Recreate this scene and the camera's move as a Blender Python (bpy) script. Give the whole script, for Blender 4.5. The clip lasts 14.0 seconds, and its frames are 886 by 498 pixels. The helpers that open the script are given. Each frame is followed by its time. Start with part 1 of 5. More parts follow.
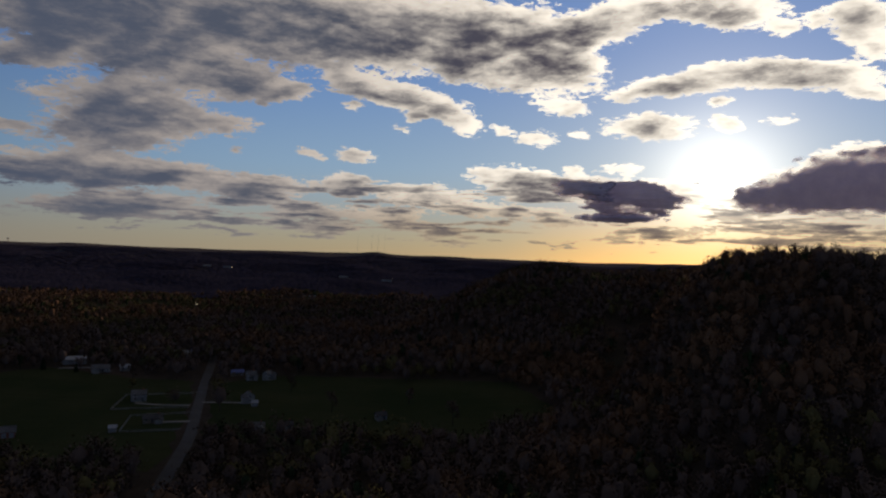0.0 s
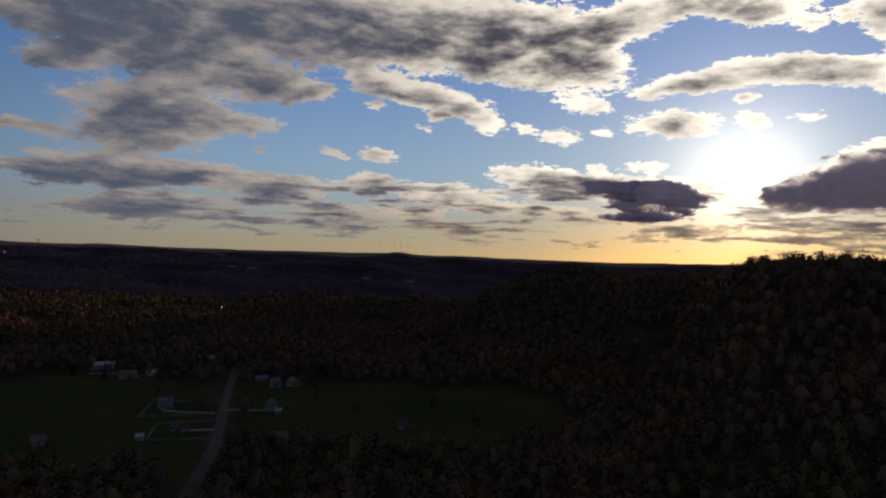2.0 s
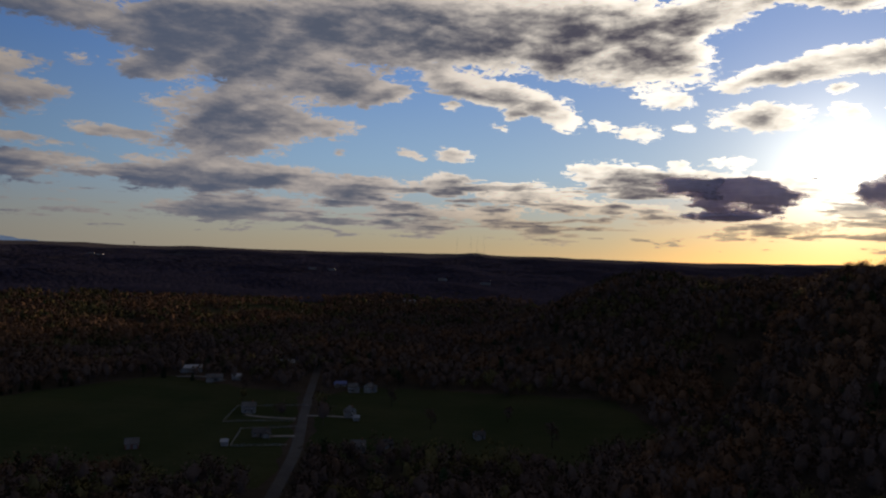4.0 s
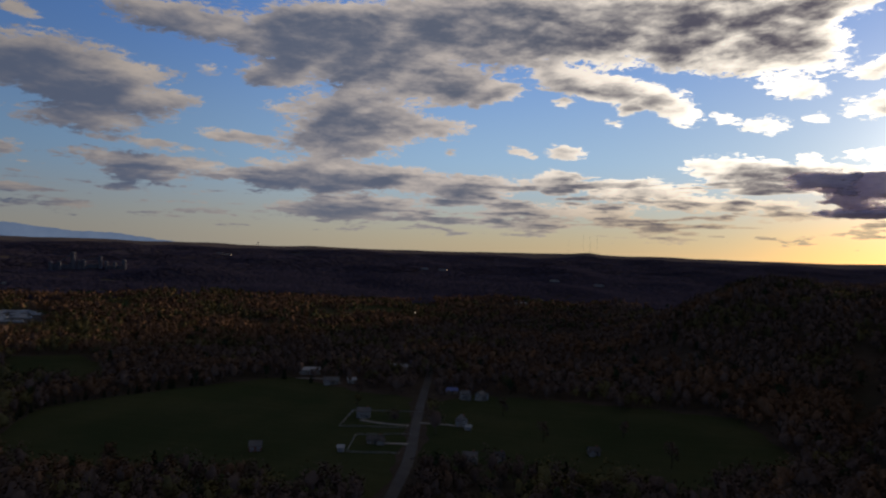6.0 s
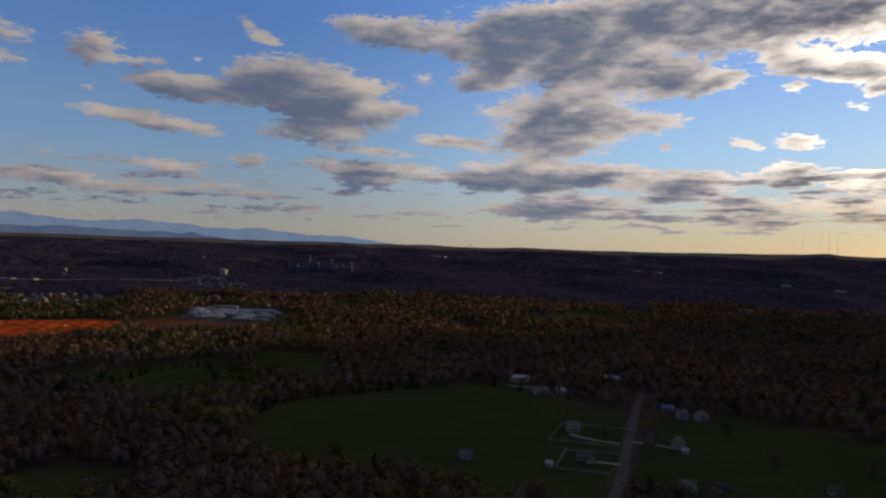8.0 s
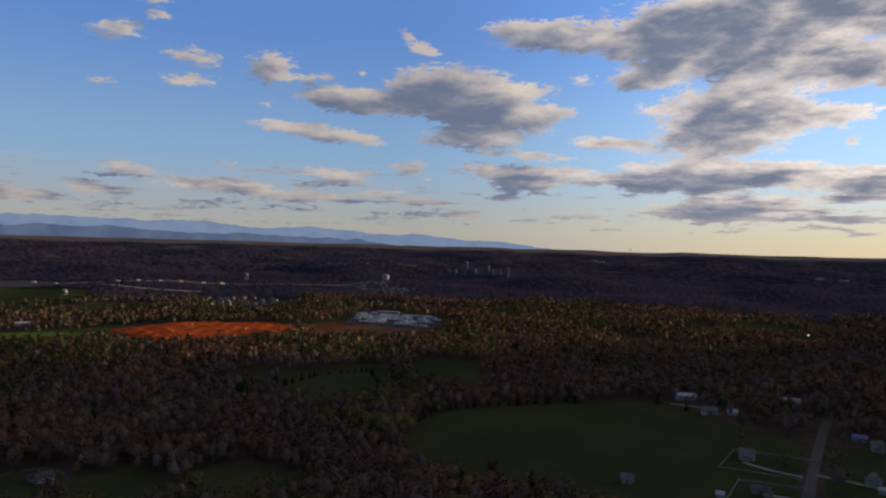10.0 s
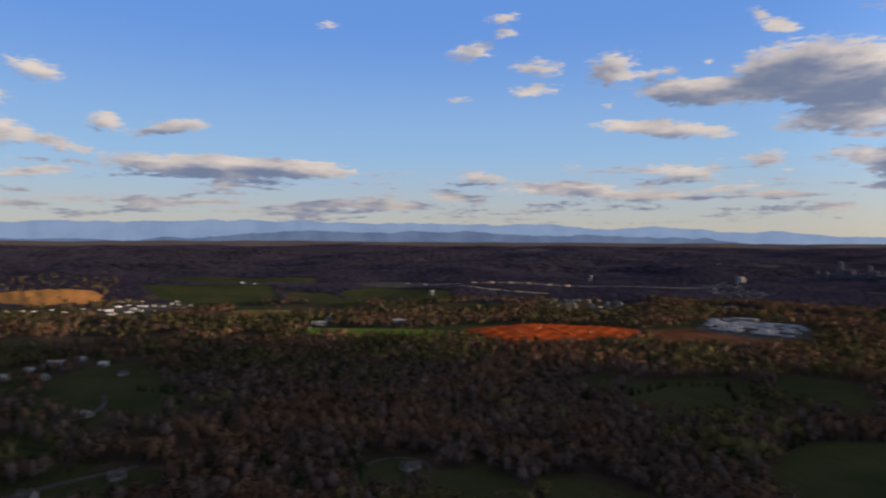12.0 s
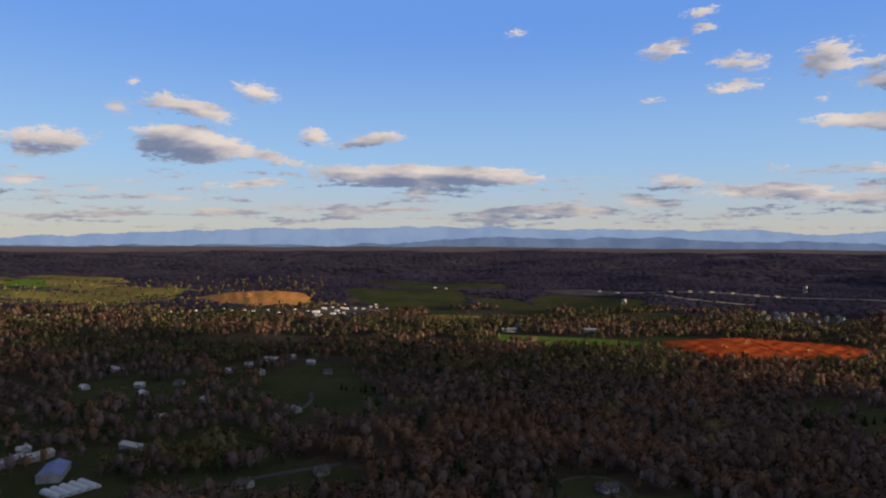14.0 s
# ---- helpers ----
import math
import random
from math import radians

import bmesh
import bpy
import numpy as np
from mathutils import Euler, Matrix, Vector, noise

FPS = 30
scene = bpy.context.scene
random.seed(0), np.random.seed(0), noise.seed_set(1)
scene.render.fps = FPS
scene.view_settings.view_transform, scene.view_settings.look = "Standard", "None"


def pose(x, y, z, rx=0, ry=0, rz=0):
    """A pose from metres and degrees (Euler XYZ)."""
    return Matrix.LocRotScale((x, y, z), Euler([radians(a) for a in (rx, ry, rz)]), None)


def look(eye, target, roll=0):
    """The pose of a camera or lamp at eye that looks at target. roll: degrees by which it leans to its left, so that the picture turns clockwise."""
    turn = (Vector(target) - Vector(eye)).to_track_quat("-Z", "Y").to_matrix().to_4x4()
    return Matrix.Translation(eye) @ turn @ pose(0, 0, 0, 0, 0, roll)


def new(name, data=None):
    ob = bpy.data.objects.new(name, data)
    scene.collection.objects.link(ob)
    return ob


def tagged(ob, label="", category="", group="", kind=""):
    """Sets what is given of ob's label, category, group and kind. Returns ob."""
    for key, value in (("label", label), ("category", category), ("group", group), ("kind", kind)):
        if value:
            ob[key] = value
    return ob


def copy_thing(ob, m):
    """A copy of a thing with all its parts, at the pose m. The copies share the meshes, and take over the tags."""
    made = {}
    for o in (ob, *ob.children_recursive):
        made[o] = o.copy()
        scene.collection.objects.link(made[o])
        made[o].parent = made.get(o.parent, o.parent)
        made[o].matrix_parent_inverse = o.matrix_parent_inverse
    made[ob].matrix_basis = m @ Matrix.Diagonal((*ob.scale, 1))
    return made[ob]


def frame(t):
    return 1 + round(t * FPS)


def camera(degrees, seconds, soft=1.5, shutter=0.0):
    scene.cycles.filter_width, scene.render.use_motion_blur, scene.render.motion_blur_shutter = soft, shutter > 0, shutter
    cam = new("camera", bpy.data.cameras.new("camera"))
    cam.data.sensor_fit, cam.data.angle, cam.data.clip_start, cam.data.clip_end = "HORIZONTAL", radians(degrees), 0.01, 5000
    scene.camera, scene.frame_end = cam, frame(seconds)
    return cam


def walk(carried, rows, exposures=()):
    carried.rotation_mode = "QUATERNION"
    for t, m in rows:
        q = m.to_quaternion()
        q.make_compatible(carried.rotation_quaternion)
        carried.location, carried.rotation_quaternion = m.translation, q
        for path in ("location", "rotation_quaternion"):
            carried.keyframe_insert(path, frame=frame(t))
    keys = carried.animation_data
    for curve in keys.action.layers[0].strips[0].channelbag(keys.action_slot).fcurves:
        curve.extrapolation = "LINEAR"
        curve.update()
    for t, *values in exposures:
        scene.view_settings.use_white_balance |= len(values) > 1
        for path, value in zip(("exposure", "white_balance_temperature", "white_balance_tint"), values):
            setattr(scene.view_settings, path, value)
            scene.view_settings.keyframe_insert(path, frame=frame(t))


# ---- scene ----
EXPOSURES = [(0.0, -0.65), (3.0, -0.58), (5.5, -0.3), (6.5, -0.2), (8.0, 0.10), (10.4, 0.57), (11.0, 0.67), (12.5, 0.84), (14.0, 0.9)]
# camera and its flight
cam = camera(64.30, 14.0, soft=2.2, shutter=0.5)
PATH = [
    (0.0, pose(0.00, 0.00, 105.00, 90.755, -2.116, -0.028)),
    (0.5, pose(0.09, -0.76, 106.85, 90.745, -2.165, 0.086)),
    (1.0, pose(0.20, -1.33, 108.66, 90.688, -2.138, 0.784)),
    (1.5, pose(0.36, -1.54, 110.38, 90.633, -2.075, 1.324)),
    (2.0, pose(0.57, -1.26, 111.99, 90.609, -2.028, 1.807)),
    (2.5, pose(0.78, -0.63, 113.51, 90.564, -1.935, 2.559)),
    (3.0, pose(0.90, 0.17, 114.99, 90.488, -1.891, 4.266)),
    (5.3, pose(-0.33, 3.99, 122.53, 90.184, -1.878, 13.415)),
    (5.5, pose(-0.56, 4.36, 123.31, 90.118, -1.890, 14.365)),
    (6.0, pose(-1.11, 5.33, 125.32, 90.007, -1.848, 17.003)),
    (6.5, pose(-1.59, 6.36, 127.38, 89.881, -1.832, 20.518)),
    (7.0, pose(-1.90, 7.45, 129.43, 89.737, -1.736, 24.499)),
    (7.5, pose(-1.99, 8.59, 131.42, 89.635, -1.700, 29.100)),
    (8.0, pose(-2.00, 9.73, 133.31, 89.529, -1.500, 33.947)),
    (8.2, pose(-2.03, 10.17, 134.02, 89.487, -1.393, 35.773)),
    (10.3, pose(-6.47, 14.17, 139.76, 89.461, -0.877, 47.871)),
    (10.5, pose(-7.58, 14.76, 140.17, 89.355, -0.522, 49.009)),
    (11.0, pose(-11.12, 16.77, 141.19, 89.305, -0.309, 57.185)),
    (11.5, pose(-15.73, 19.55, 142.18, 89.286, -0.259, 65.553)),
    (12.0, pose(-20.74, 22.29, 143.08, 89.319, -0.007, 74.015)),
    (12.5, pose(-25.29, 23.99, 143.76, 89.432, 0.000, 82.177)),
    (13.0, pose(-28.75, 23.88, 144.15, 89.591, 0.016, 85.792)),
    (13.5, pose(-31.33, 22.38, 144.32, 89.724, -0.100, 87.927)),
    (14.0, pose(-33.47, 20.19, 144.39, 89.793, -0.118, 89.180)),
]
walk(cam, PATH, EXPOSURES)

# sky and sun
SUN_AZ, SUN_EL = -21.3, 6.5          # degrees, azimuth counted to the left of +Y
def heading(az, el):
    a, e = radians(az), radians(el)
    return Vector((-math.sin(a) * math.cos(e), math.cos(a) * math.cos(e), math.sin(e)))


SUN_DIR = heading(SUN_AZ, SUN_EL)
sun = new("sun", bpy.data.lights.new("sun", "SUN"))
sun.data.energy, sun.data.angle, sun.data.color = 5.0, radians(0.6), (1.0, 0.72, 0.45)
sun.matrix_world = look((0, 0, 0), -SUN_DIR)

world = bpy.data.worlds.new("sky")
scene.world = world
world.use_nodes = True
WT = world.node_tree
WT.nodes.clear()


class Net:
    """Small helper to write node trees as expressions."""

    def __init__(self, tree):
        self.tree = tree

    def node(self, kind, **values):
        n = self.tree.nodes.new(kind)
        for key, value in values.items():
            setattr(n, key, value)
        return n

    def put(self, socket, value):
        if isinstance(value, bpy.types.NodeSocket):
            self.tree.links.new(value, socket)
        elif value is not None:
            socket.default_value = value

    def math(self, op, a, b=None, c=None, clamp=False):
        n = self.node("ShaderNodeMath", operation=op, use_clamp=clamp)
        for s, v in zip(n.inputs, (a, b, c)):
            self.put(s, v)
        return n.outputs[0]

    def vmath(self, op, a, b=None):
        n = self.node("ShaderNodeVectorMath", operation=op)
        self.put(n.inputs[0], a)
        self.put(n.inputs[1], b)
        return n.outputs["Value" if op == "DOT_PRODUCT" else "Vector"]

    def smooth(self, x, lo, hi, out_lo=0.0, out_hi=1.0):
        n = self.node("ShaderNodeMapRange", interpolation_type="SMOOTHSTEP")
        for s, v in zip(n.inputs, (x, lo, hi, out_lo, out_hi)):
            self.put(s, v)
        return n.outputs[0]

    def noise(self, vector, scale, detail=4.0, rough=0.55, distortion=0.0):
        n = self.node("ShaderNodeTexNoise")
        self.put(n.inputs["Vector"], vector)
        n.inputs["Scale"].default_value = scale
        n.inputs["Detail"].default_value = detail
        n.inputs["Roughness"].default_value = rough
        n.inputs["Distortion"].default_value = distortion
        return n.outputs["Fac"]

    def mix(self, fac, a, b, blend="MIX"):
        n = self.node("ShaderNodeMix", data_type="RGBA", blend_type=blend)
        self.put(n.inputs[0], fac)
        for s, v in ((n.inputs[6], a), (n.inputs[7], b)):
            self.put(s, (*v, 1.0) if isinstance(v, tuple) and len(v) == 3 else v)
        return n.outputs[2]

    def xyz(self, x, y, z):
        n = self.node("ShaderNodeCombineXYZ")
        for s, v in zip(n.inputs, (x, y, z)):
            self.put(s, v)
        return n.outputs[0]

    def split(self, v):
        n = self.node("ShaderNodeSeparateXYZ")
        self.put(n.inputs[0], v)
        return n.outputs


W = Net(WT)
sky = W.node("ShaderNodeTexSky", sky_type="NISHITA", sun_disc=False, sun_elevation=radians(SUN_EL), sun_rotation=radians(-SUN_AZ),
             altitude=300.0, air_density=1.0, dust_density=0.4, ozone_density=2.0)
direction = W.vmath("NORMALIZE", W.node("ShaderNodeTexCoord").outputs["Generated"])
dx, dy, dz = W.split(direction)
azimuth = W.math("DEGREES", W.math("ARCTAN2", W.math("MULTIPLY", dx, -1.0), dy))
elevation = W.math("DEGREES", W.math("ARCSINE", dz))
to_sun = W.math("MAXIMUM", W.vmath("DOT_PRODUCT", direction, tuple(SUN_DIR)), 0.0)

# ragged cloud outlines: the patches are looked up in warped degrees
flat = W.xyz(azimuth, W.math("MULTIPLY", elevation, 2.4), 0.0)
warp = W.node("ShaderNodeTexNoise")
W.put(warp.inputs["Vector"], flat)
for key, value in (("Scale", 0.62), ("Detail", 7.0), ("Roughness", 0.6)):
    warp.inputs[key].default_value = value
shift = W.vmath("MULTIPLY", W.vmath("SUBTRACT", warp.outputs["Color"], (0.5, 0.5, 0.5)), (1.7, 0.75, 0.0))
where = W.vmath("ADD", W.xyz(azimuth, elevation, 0.0), shift)
toward = W.vmath("ADD", where, (-1.1, 0.75, 0.0))
cover, cover_lit = [], []


def patch(az, el, wide, high, tilt, weight):
    """One soft patch of cloud, and the same as seen a step towards the sun."""
    for spot, chain in ((where, cover), (toward, cover_lit)):
        m = W.node("ShaderNodeMapping", vector_type="TEXTURE")
        W.put(m.inputs["Vector"], spot)
        m.inputs["Location"].default_value = (az, el, 0.0)
        m.inputs["Rotation"].default_value = (0.0, 0.0, radians(tilt))
        m.inputs["Scale"].default_value = (wide * 1.2, high * 1.28, 1.0)
        g = W.node("ShaderNodeTexGradient", gradient_type="SPHERICAL")
        W.put(g.inputs[0], m.outputs[0])
        last = chain[-1] if chain else 0.0
        chain.append(W.math("MULTIPLY_ADD", g.outputs["Fac"], weight * 1.2, last))


# cloud patches: azimuth, elevation, half width, half height, tilt (degrees), weight
patch(19.9, 16.89, 16.82, 2.78, -2.4, 1.5)
patch(4.5, 17.55, 14.76, 2.93, 4.2, 1.4)
patch(-4.7, 17.01, 7.30, 3.37, 8.5, 1.3)
patch(-7.5, 15.75, 5.90, 1.91, 13.9, 0.9)
patch(26.5, 15.88, 7.40, 2.29, -4.4, 1.2)
patch(22.5, 13.32, 7.40, 2.01, 2.9, 0.9)
patch(15.9, 12.83, 5.10, 1.47, -0.6, 0.9)
patch(25.5, 10.71, 5.99, 1.44, -1.8, 1.1)
patch(20.0, 9.68, 5.27, 1.18, -0.4, 1.0)
patch(25.8, 8.25, 5.59, 1.70, -0.7, 1.2)
patch(13.7, 12.52, 3.05, 0.85, -5.0, 0.8)
patch(30.6, 13.07, 3.05, 0.94, 1.3, 0.9)
patch(31.8, 7.93, 1.50, 0.54, -1.5, 0.9)
patch(7.1, 13.54, 3.82, 1.06, 10.8, 1.4)
patch(2.5, 12.57, 4.35, 1.08, 8.9, 1.4)
patch(-1.0, 11.07, 2.30, 0.98, 17.5, 1.1)
patch(7.7, 11.98, 1.00, 0.46, -3.6, 0.8)
patch(2.6, 11.24, 1.10, 0.43, -2.5, 1.0)
patch(3.7, 10.21, 1.09, 0.49, 16.8, 0.7)
patch(10.9, 7.93, 1.41, 0.40, 16.5, 0.8)
patch(7.3, 8.01, 1.90, 0.63, 4.8, 0.9)
patch(16.6, 7.79, 0.76, 0.30, -4.5, 0.6)
patch(-4.5, 10.49, 1.10, 0.49, 8.5, 0.7)
patch(-7.3, 9.83, 1.90, 0.76, -0.8, 0.8)
patch(-10.7, 10.13, 1.07, 0.57, -0.2, 0.7)
patch(-9.2, 12.49, 2.52, 0.87, 4.7, 0.9)
patch(27.9, 5.40, 6.82, 1.34, -0.7, 1.4)
patch(20.2, 5.53, 6.05, 1.04, 4.2, 1.3)
patch(13.9, 5.17, 3.90, 0.84, -0.4, 1.0)
patch(8.1, 5.71, 2.52, 0.81, -2.9, 1.0)
patch(23.3, 3.27, 6.58, 0.91, -1.5, 1.1)
patch(15.1, 4.12, 3.64, 0.56, -1.2, 0.9)
patch(27.8, 2.69, 4.68, 0.73, -0.4, 0.9)
patch(1.3, 4.88, 4.81, 0.82, 2.8, 1.1)
patch(-4.7, 3.95, 6.59, 0.52, -0.8, 1.1)
patch(10.3, 3.21, 4.89, 0.69, -2.7, 0.9)
patch(4.4, 3.38, 3.42, 0.70, 0.6, 0.8)
patch(10.2, 2.13, 4.22, 0.52, -0.5, 0.8)
patch(3.0, 2.62, 2.52, 0.47, -2.3, 0.7)
patch(-5.1, 6.69, 3.65, 1.09, 3.4, 1.1)
patch(-9.2, 6.10, 4.25, 1.12, 1.9, 1.1)
patch(-14.5, 5.52, 4.95, 1.15, 1.3, 1.3)
patch(-14.0, 7.50, 2.16, 0.53, -0.3, 0.8)
patch(-10.4, 7.38, 0.89, 0.45, -0.8, 0.8)
patch(-16.0, 10.75, 3.74, 1.06, 0.9, 1.4)
patch(-21.6, 10.90, 1.30, 0.66, 17.3, 1.4)
patch(-21.1, 12.49, 1.04, 0.36, 2.5, 1.0)
patch(-25.3, 10.95, 1.27, 0.39, -5.9, 0.8)
patch(-14.2, 13.13, 1.95, 0.56, 1.1, 1.0)
patch(-18.0, 13.86, 3.94, 0.80, 0.2, 1.4)
patch(-23.6, 14.37, 4.84, 1.06, 3.8, 1.5)
patch(-27.8, 13.87, 4.16, 1.02, 4.7, 1.5)
patch(-30.9, 12.45, 1.70, 0.47, 4.9, 1.1)
patch(-16.6, 19.40, 5.90, 1.03, 0.5, 1.2)
patch(-11.9, 18.20, 3.53, 1.43, 1.6, 1.0)
patch(-21.9, 18.74, 4.42, 1.24, 9.7, 1.2)
patch(-25.3, 17.36, 1.36, 0.61, 5.5, 0.7)
patch(-30.1, 17.56, 2.78, 1.65, 7.3, 1.0)
patch(-27.3, 17.72, 0.87, 0.68, 43.6, 0.6)
patch(-30.9, 15.45, 1.71, 1.30, 6.5, 0.8)
patch(-29.0, 6.33, 5.26, 1.67, -4.6, 1.5)
patch(-30.6, 7.75, 3.41, 1.33, 2.1, 1.5)
patch(-24.3, 4.86, 3.43, 0.58, -0.1, 1.0)
patch(-22.4, 3.84, 2.36, 0.47, -0.7, 0.9)
patch(-29.1, 4.13, 3.86, 0.40, -0.1, 0.8)
patch(-17.6, 2.50, 3.55, 0.57, -1.4, 0.8)
patch(-22.8, 2.91, 2.34, 0.34, -1.1, 0.6)
patch(-28.0, 3.24, 3.22, 0.40, -0.7, 0.7)
patch(-27.0, 2.17, 5.47, 0.37, -1.3, 0.6)
patch(-9.8, 3.05, 2.90, 0.32, -1.6, 0.6)
patch(66.3, 13.62, 2.35, 0.85, 1.8, 0.8)
patch(66.8, 11.87, 2.50, 0.58, -2.9, 0.9)
patch(60.5, 13.31, 2.33, 1.41, -17.4, 0.9)
patch(57.6, 12.79, 2.18, 0.44, -6.4, 0.7)
patch(48.5, 15.48, 1.92, 0.62, 14.7, 0.9)
patch(50.1, 16.41, 0.83, 0.49, 24.1, 0.7)
patch(53.4, 13.31, 0.75, 0.37, -5.4, 0.6)
patch(46.2, 12.18, 5.95, 2.06, 1.3, 1.6)
patch(54.2, 11.20, 5.00, 1.05, 5.1, 1.6)
patch(56.8, 8.64, 5.40, 0.66, 6.0, 1.3)
patch(40.4, 12.13, 3.64, 0.78, -2.3, 0.7)
patch(42.6, 10.19, 5.85, 1.54, 2.3, 1.2)
patch(44.4, 8.43, 4.92, 0.97, 2.3, 1.0)
patch(38.1, 10.58, 2.06, 0.66, -1.8, 0.7)
patch(34.1, 8.23, 2.84, 0.54, 2.8, 1.2)
patch(39.8, 7.18, 5.23, 0.36, 3.1, 0.8)
patch(49.6, 6.10, 1.82, 0.66, -2.9, 0.8)
patch(54.9, 5.38, 3.47, 0.56, 1.9, 0.9)
patch(64.9, 4.12, 5.59, 0.52, 0.7, 1.0)
patch(57.8, 3.46, 5.90, 0.51, 0.3, 0.9)
patch(48.7, 3.44, 3.92, 0.36, -2.2, 0.7)
patch(51.7, 4.02, 2.76, 0.35, -2.6, 0.6)
patch(60.8, 10.51, 0.68, 0.47, -6.2, 0.6)
patch(38.7, 16.39, 5.68, 1.34, 5.3, 1.1)
patch(31.5, 12.69, 2.73, 0.65, -0.4, 0.9)
patch(44.7, 2.41, 2.02, 0.41, -1.8, 0.7)
patch(39.8, 5.60, 6.14, 1.04, 1.2, 1.1)
patch(35.6, 13.06, 1.28, 0.65, -1.3, 0.6)
patch(71.6, 14.91, 2.42, 0.81, -6.8, 0.8)
patch(69.0, 17.34, 1.67, 0.53, -3.7, 0.8)
patch(68.9, 16.32, 1.38, 0.48, -3.5, 0.7)
patch(73.0, 11.26, 1.33, 0.27, -3.4, 0.5)
patch(71.3, 5.07, 2.65, 0.52, -1.6, 0.8)
patch(80.4, 2.82, 6.96, 0.46, 0.6, 0.7)
patch(118.3, 7.58, 3.74, 0.92, -4.3, 1.0)
patch(119.3, 6.52, 2.32, 0.45, -3.9, 0.7)
patch(109.0, 7.75, 4.40, 1.45, 3.0, 1.5)
patch(103.2, 7.00, 3.40, 0.55, 9.0, 0.9)
patch(110.0, 10.62, 3.11, 0.91, 6.3, 0.8)
patch(106.9, 10.11, 1.85, 0.77, 12.1, 0.7)
patch(114.0, 10.11, 1.28, 0.68, -4.7, 0.7)
patch(103.8, 11.86, 2.62, 0.78, 8.9, 0.8)
patch(112.9, 12.14, 0.60, 0.42, -5.3, 0.5)
patch(99.6, 8.65, 1.59, 0.74, -1.7, 0.9)
patch(94.6, 8.67, 2.55, 0.64, -6.8, 0.9)
patch(97.1, 7.96, 2.02, 0.40, -1.2, 0.7)
patch(91.8, 5.70, 9.00, 0.88, 1.0, 1.5)
patch(85.0, 5.69, 4.35, 0.70, 4.3, 1.0)
patch(104.2, 4.90, 3.61, 0.40, -4.5, 0.8)
patch(91.2, 4.28, 3.44, 0.27, -0.3, 0.6)
patch(101.1, 3.05, 4.17, 0.40, -0.8, 0.6)
patch(106.7, 2.79, 2.50, 0.35, -1.0, 0.6)
patch(110.4, 3.57, 3.19, 0.21, -1.5, 0.5)
patch(93.0, 2.94, 3.65, 0.37, -0.3, 0.6)
patch(79.4, 2.94, 3.78, 0.41, 0.4, 0.7)
patch(72.8, 3.40, 2.75, 0.40, 0.9, 0.7)
patch(86.2, 2.32, 6.84, 0.23, 0.0, 0.5)
patch(117.9, 2.22, 5.30, 0.32, -1.3, 0.5)
patch(120.0, 4.52, 2.20, 0.39, -2.8, 0.6)
patch(83.2, 16.70, 1.27, 0.43, 1.5, 0.5)

# unseen clouds overhead and behind: a broken grey deck, added to dim the skylight
above = W.noise(W.vmath("MULTIPLY", direction, (3.0, 3.0, 5.0)), 1.6, 4, 0.55)
outside = W.smooth(elevation, 20.5, 30.0)
deck = W.math("MULTIPLY", W.math("MULTIPLY", outside, W.smooth(above, 0.32, 0.54)), 1.3)
# thin streaks low over the horizon
low_noise = W.noise(W.xyz(azimuth, W.math("MULTIPLY", elevation, 8.0), 7.0), 0.20, 6, 0.6)
band = W.math("MULTIPLY", W.smooth(elevation, 0.5, 1.8), W.smooth(elevation, 7.5, 4.5))
low_streaks = W.math("MULTIPLY", W.math("MULTIPLY", band, W.smooth(low_noise, 0.455, 0.645)), W.smooth(to_sun, 0.60, 0.985, 0.62, 1.2))
deck = W.math("ADD", deck, low_streaks)
total = W.math("SMOOTH_MIN", W.math("ADD", cover[-1], deck), 1.3, 0.5)
total_lit = W.math("SMOOTH_MIN", W.math("ADD", cover_lit[-1], deck), 1.3, 0.5)

# broad swells, rolls and fibres of the cloud, longer across than high
streaky = W.xyz(W.math("ADD", azimuth, W.math("MULTIPLY", elevation, 0.15)), W.math("MULTIPLY", elevation, 2.7), 0.0)
swell_n = W.math("SUBTRACT", W.noise(streaky, 0.20, 2, 0.5, 0.3), 0.5)
rolls = W.math("SUBTRACT", W.noise(streaky, 0.36, 3, 0.45, 0.35), 0.5)
rolls_lit = W.math("SUBTRACT", W.noise(W.vmath("ADD", streaky, (-0.8, 1.5, 0.0)), 0.36, 3, 0.45, 0.35), 0.5)
fibres = W.math("SUBTRACT", W.noise(streaky, 1.25, 9, 0.70, 0.5), 0.5)
density = W.math("ADD", total, W.math("ADD", W.math("MULTIPLY", rolls, 1.0), W.math("MULTIPLY", fibres, 2.1)))
density = W.math("MULTIPLY", density, W.smooth(total, 0.0, 0.18))
crisp = W.smooth(to_sun, 0.55, 0.92)
alpha = W.smooth(density, 0.24, W.math("SUBTRACT", 0.74, W.math("MULTIPLY", crisp, 0.22)))
body = W.math("ADD", total, W.math("ADD", W.math("MULTIPLY", swell_n, 1.5), W.math("ADD", W.math("MULTIPLY", rolls, 1.6), W.math("MULTIPLY", fibres, 0.8))))
thick = W.math("DIVIDE", W.math("SUBTRACT", body, 0.36), 1.30, clamp=True)
relief = W.math("ADD", W.math("MULTIPLY", W.math("SUBTRACT", total, total_lit), 0.75), W.math("MULTIPLY", W.math("SUBTRACT", rolls, rolls_lit), 1.3))

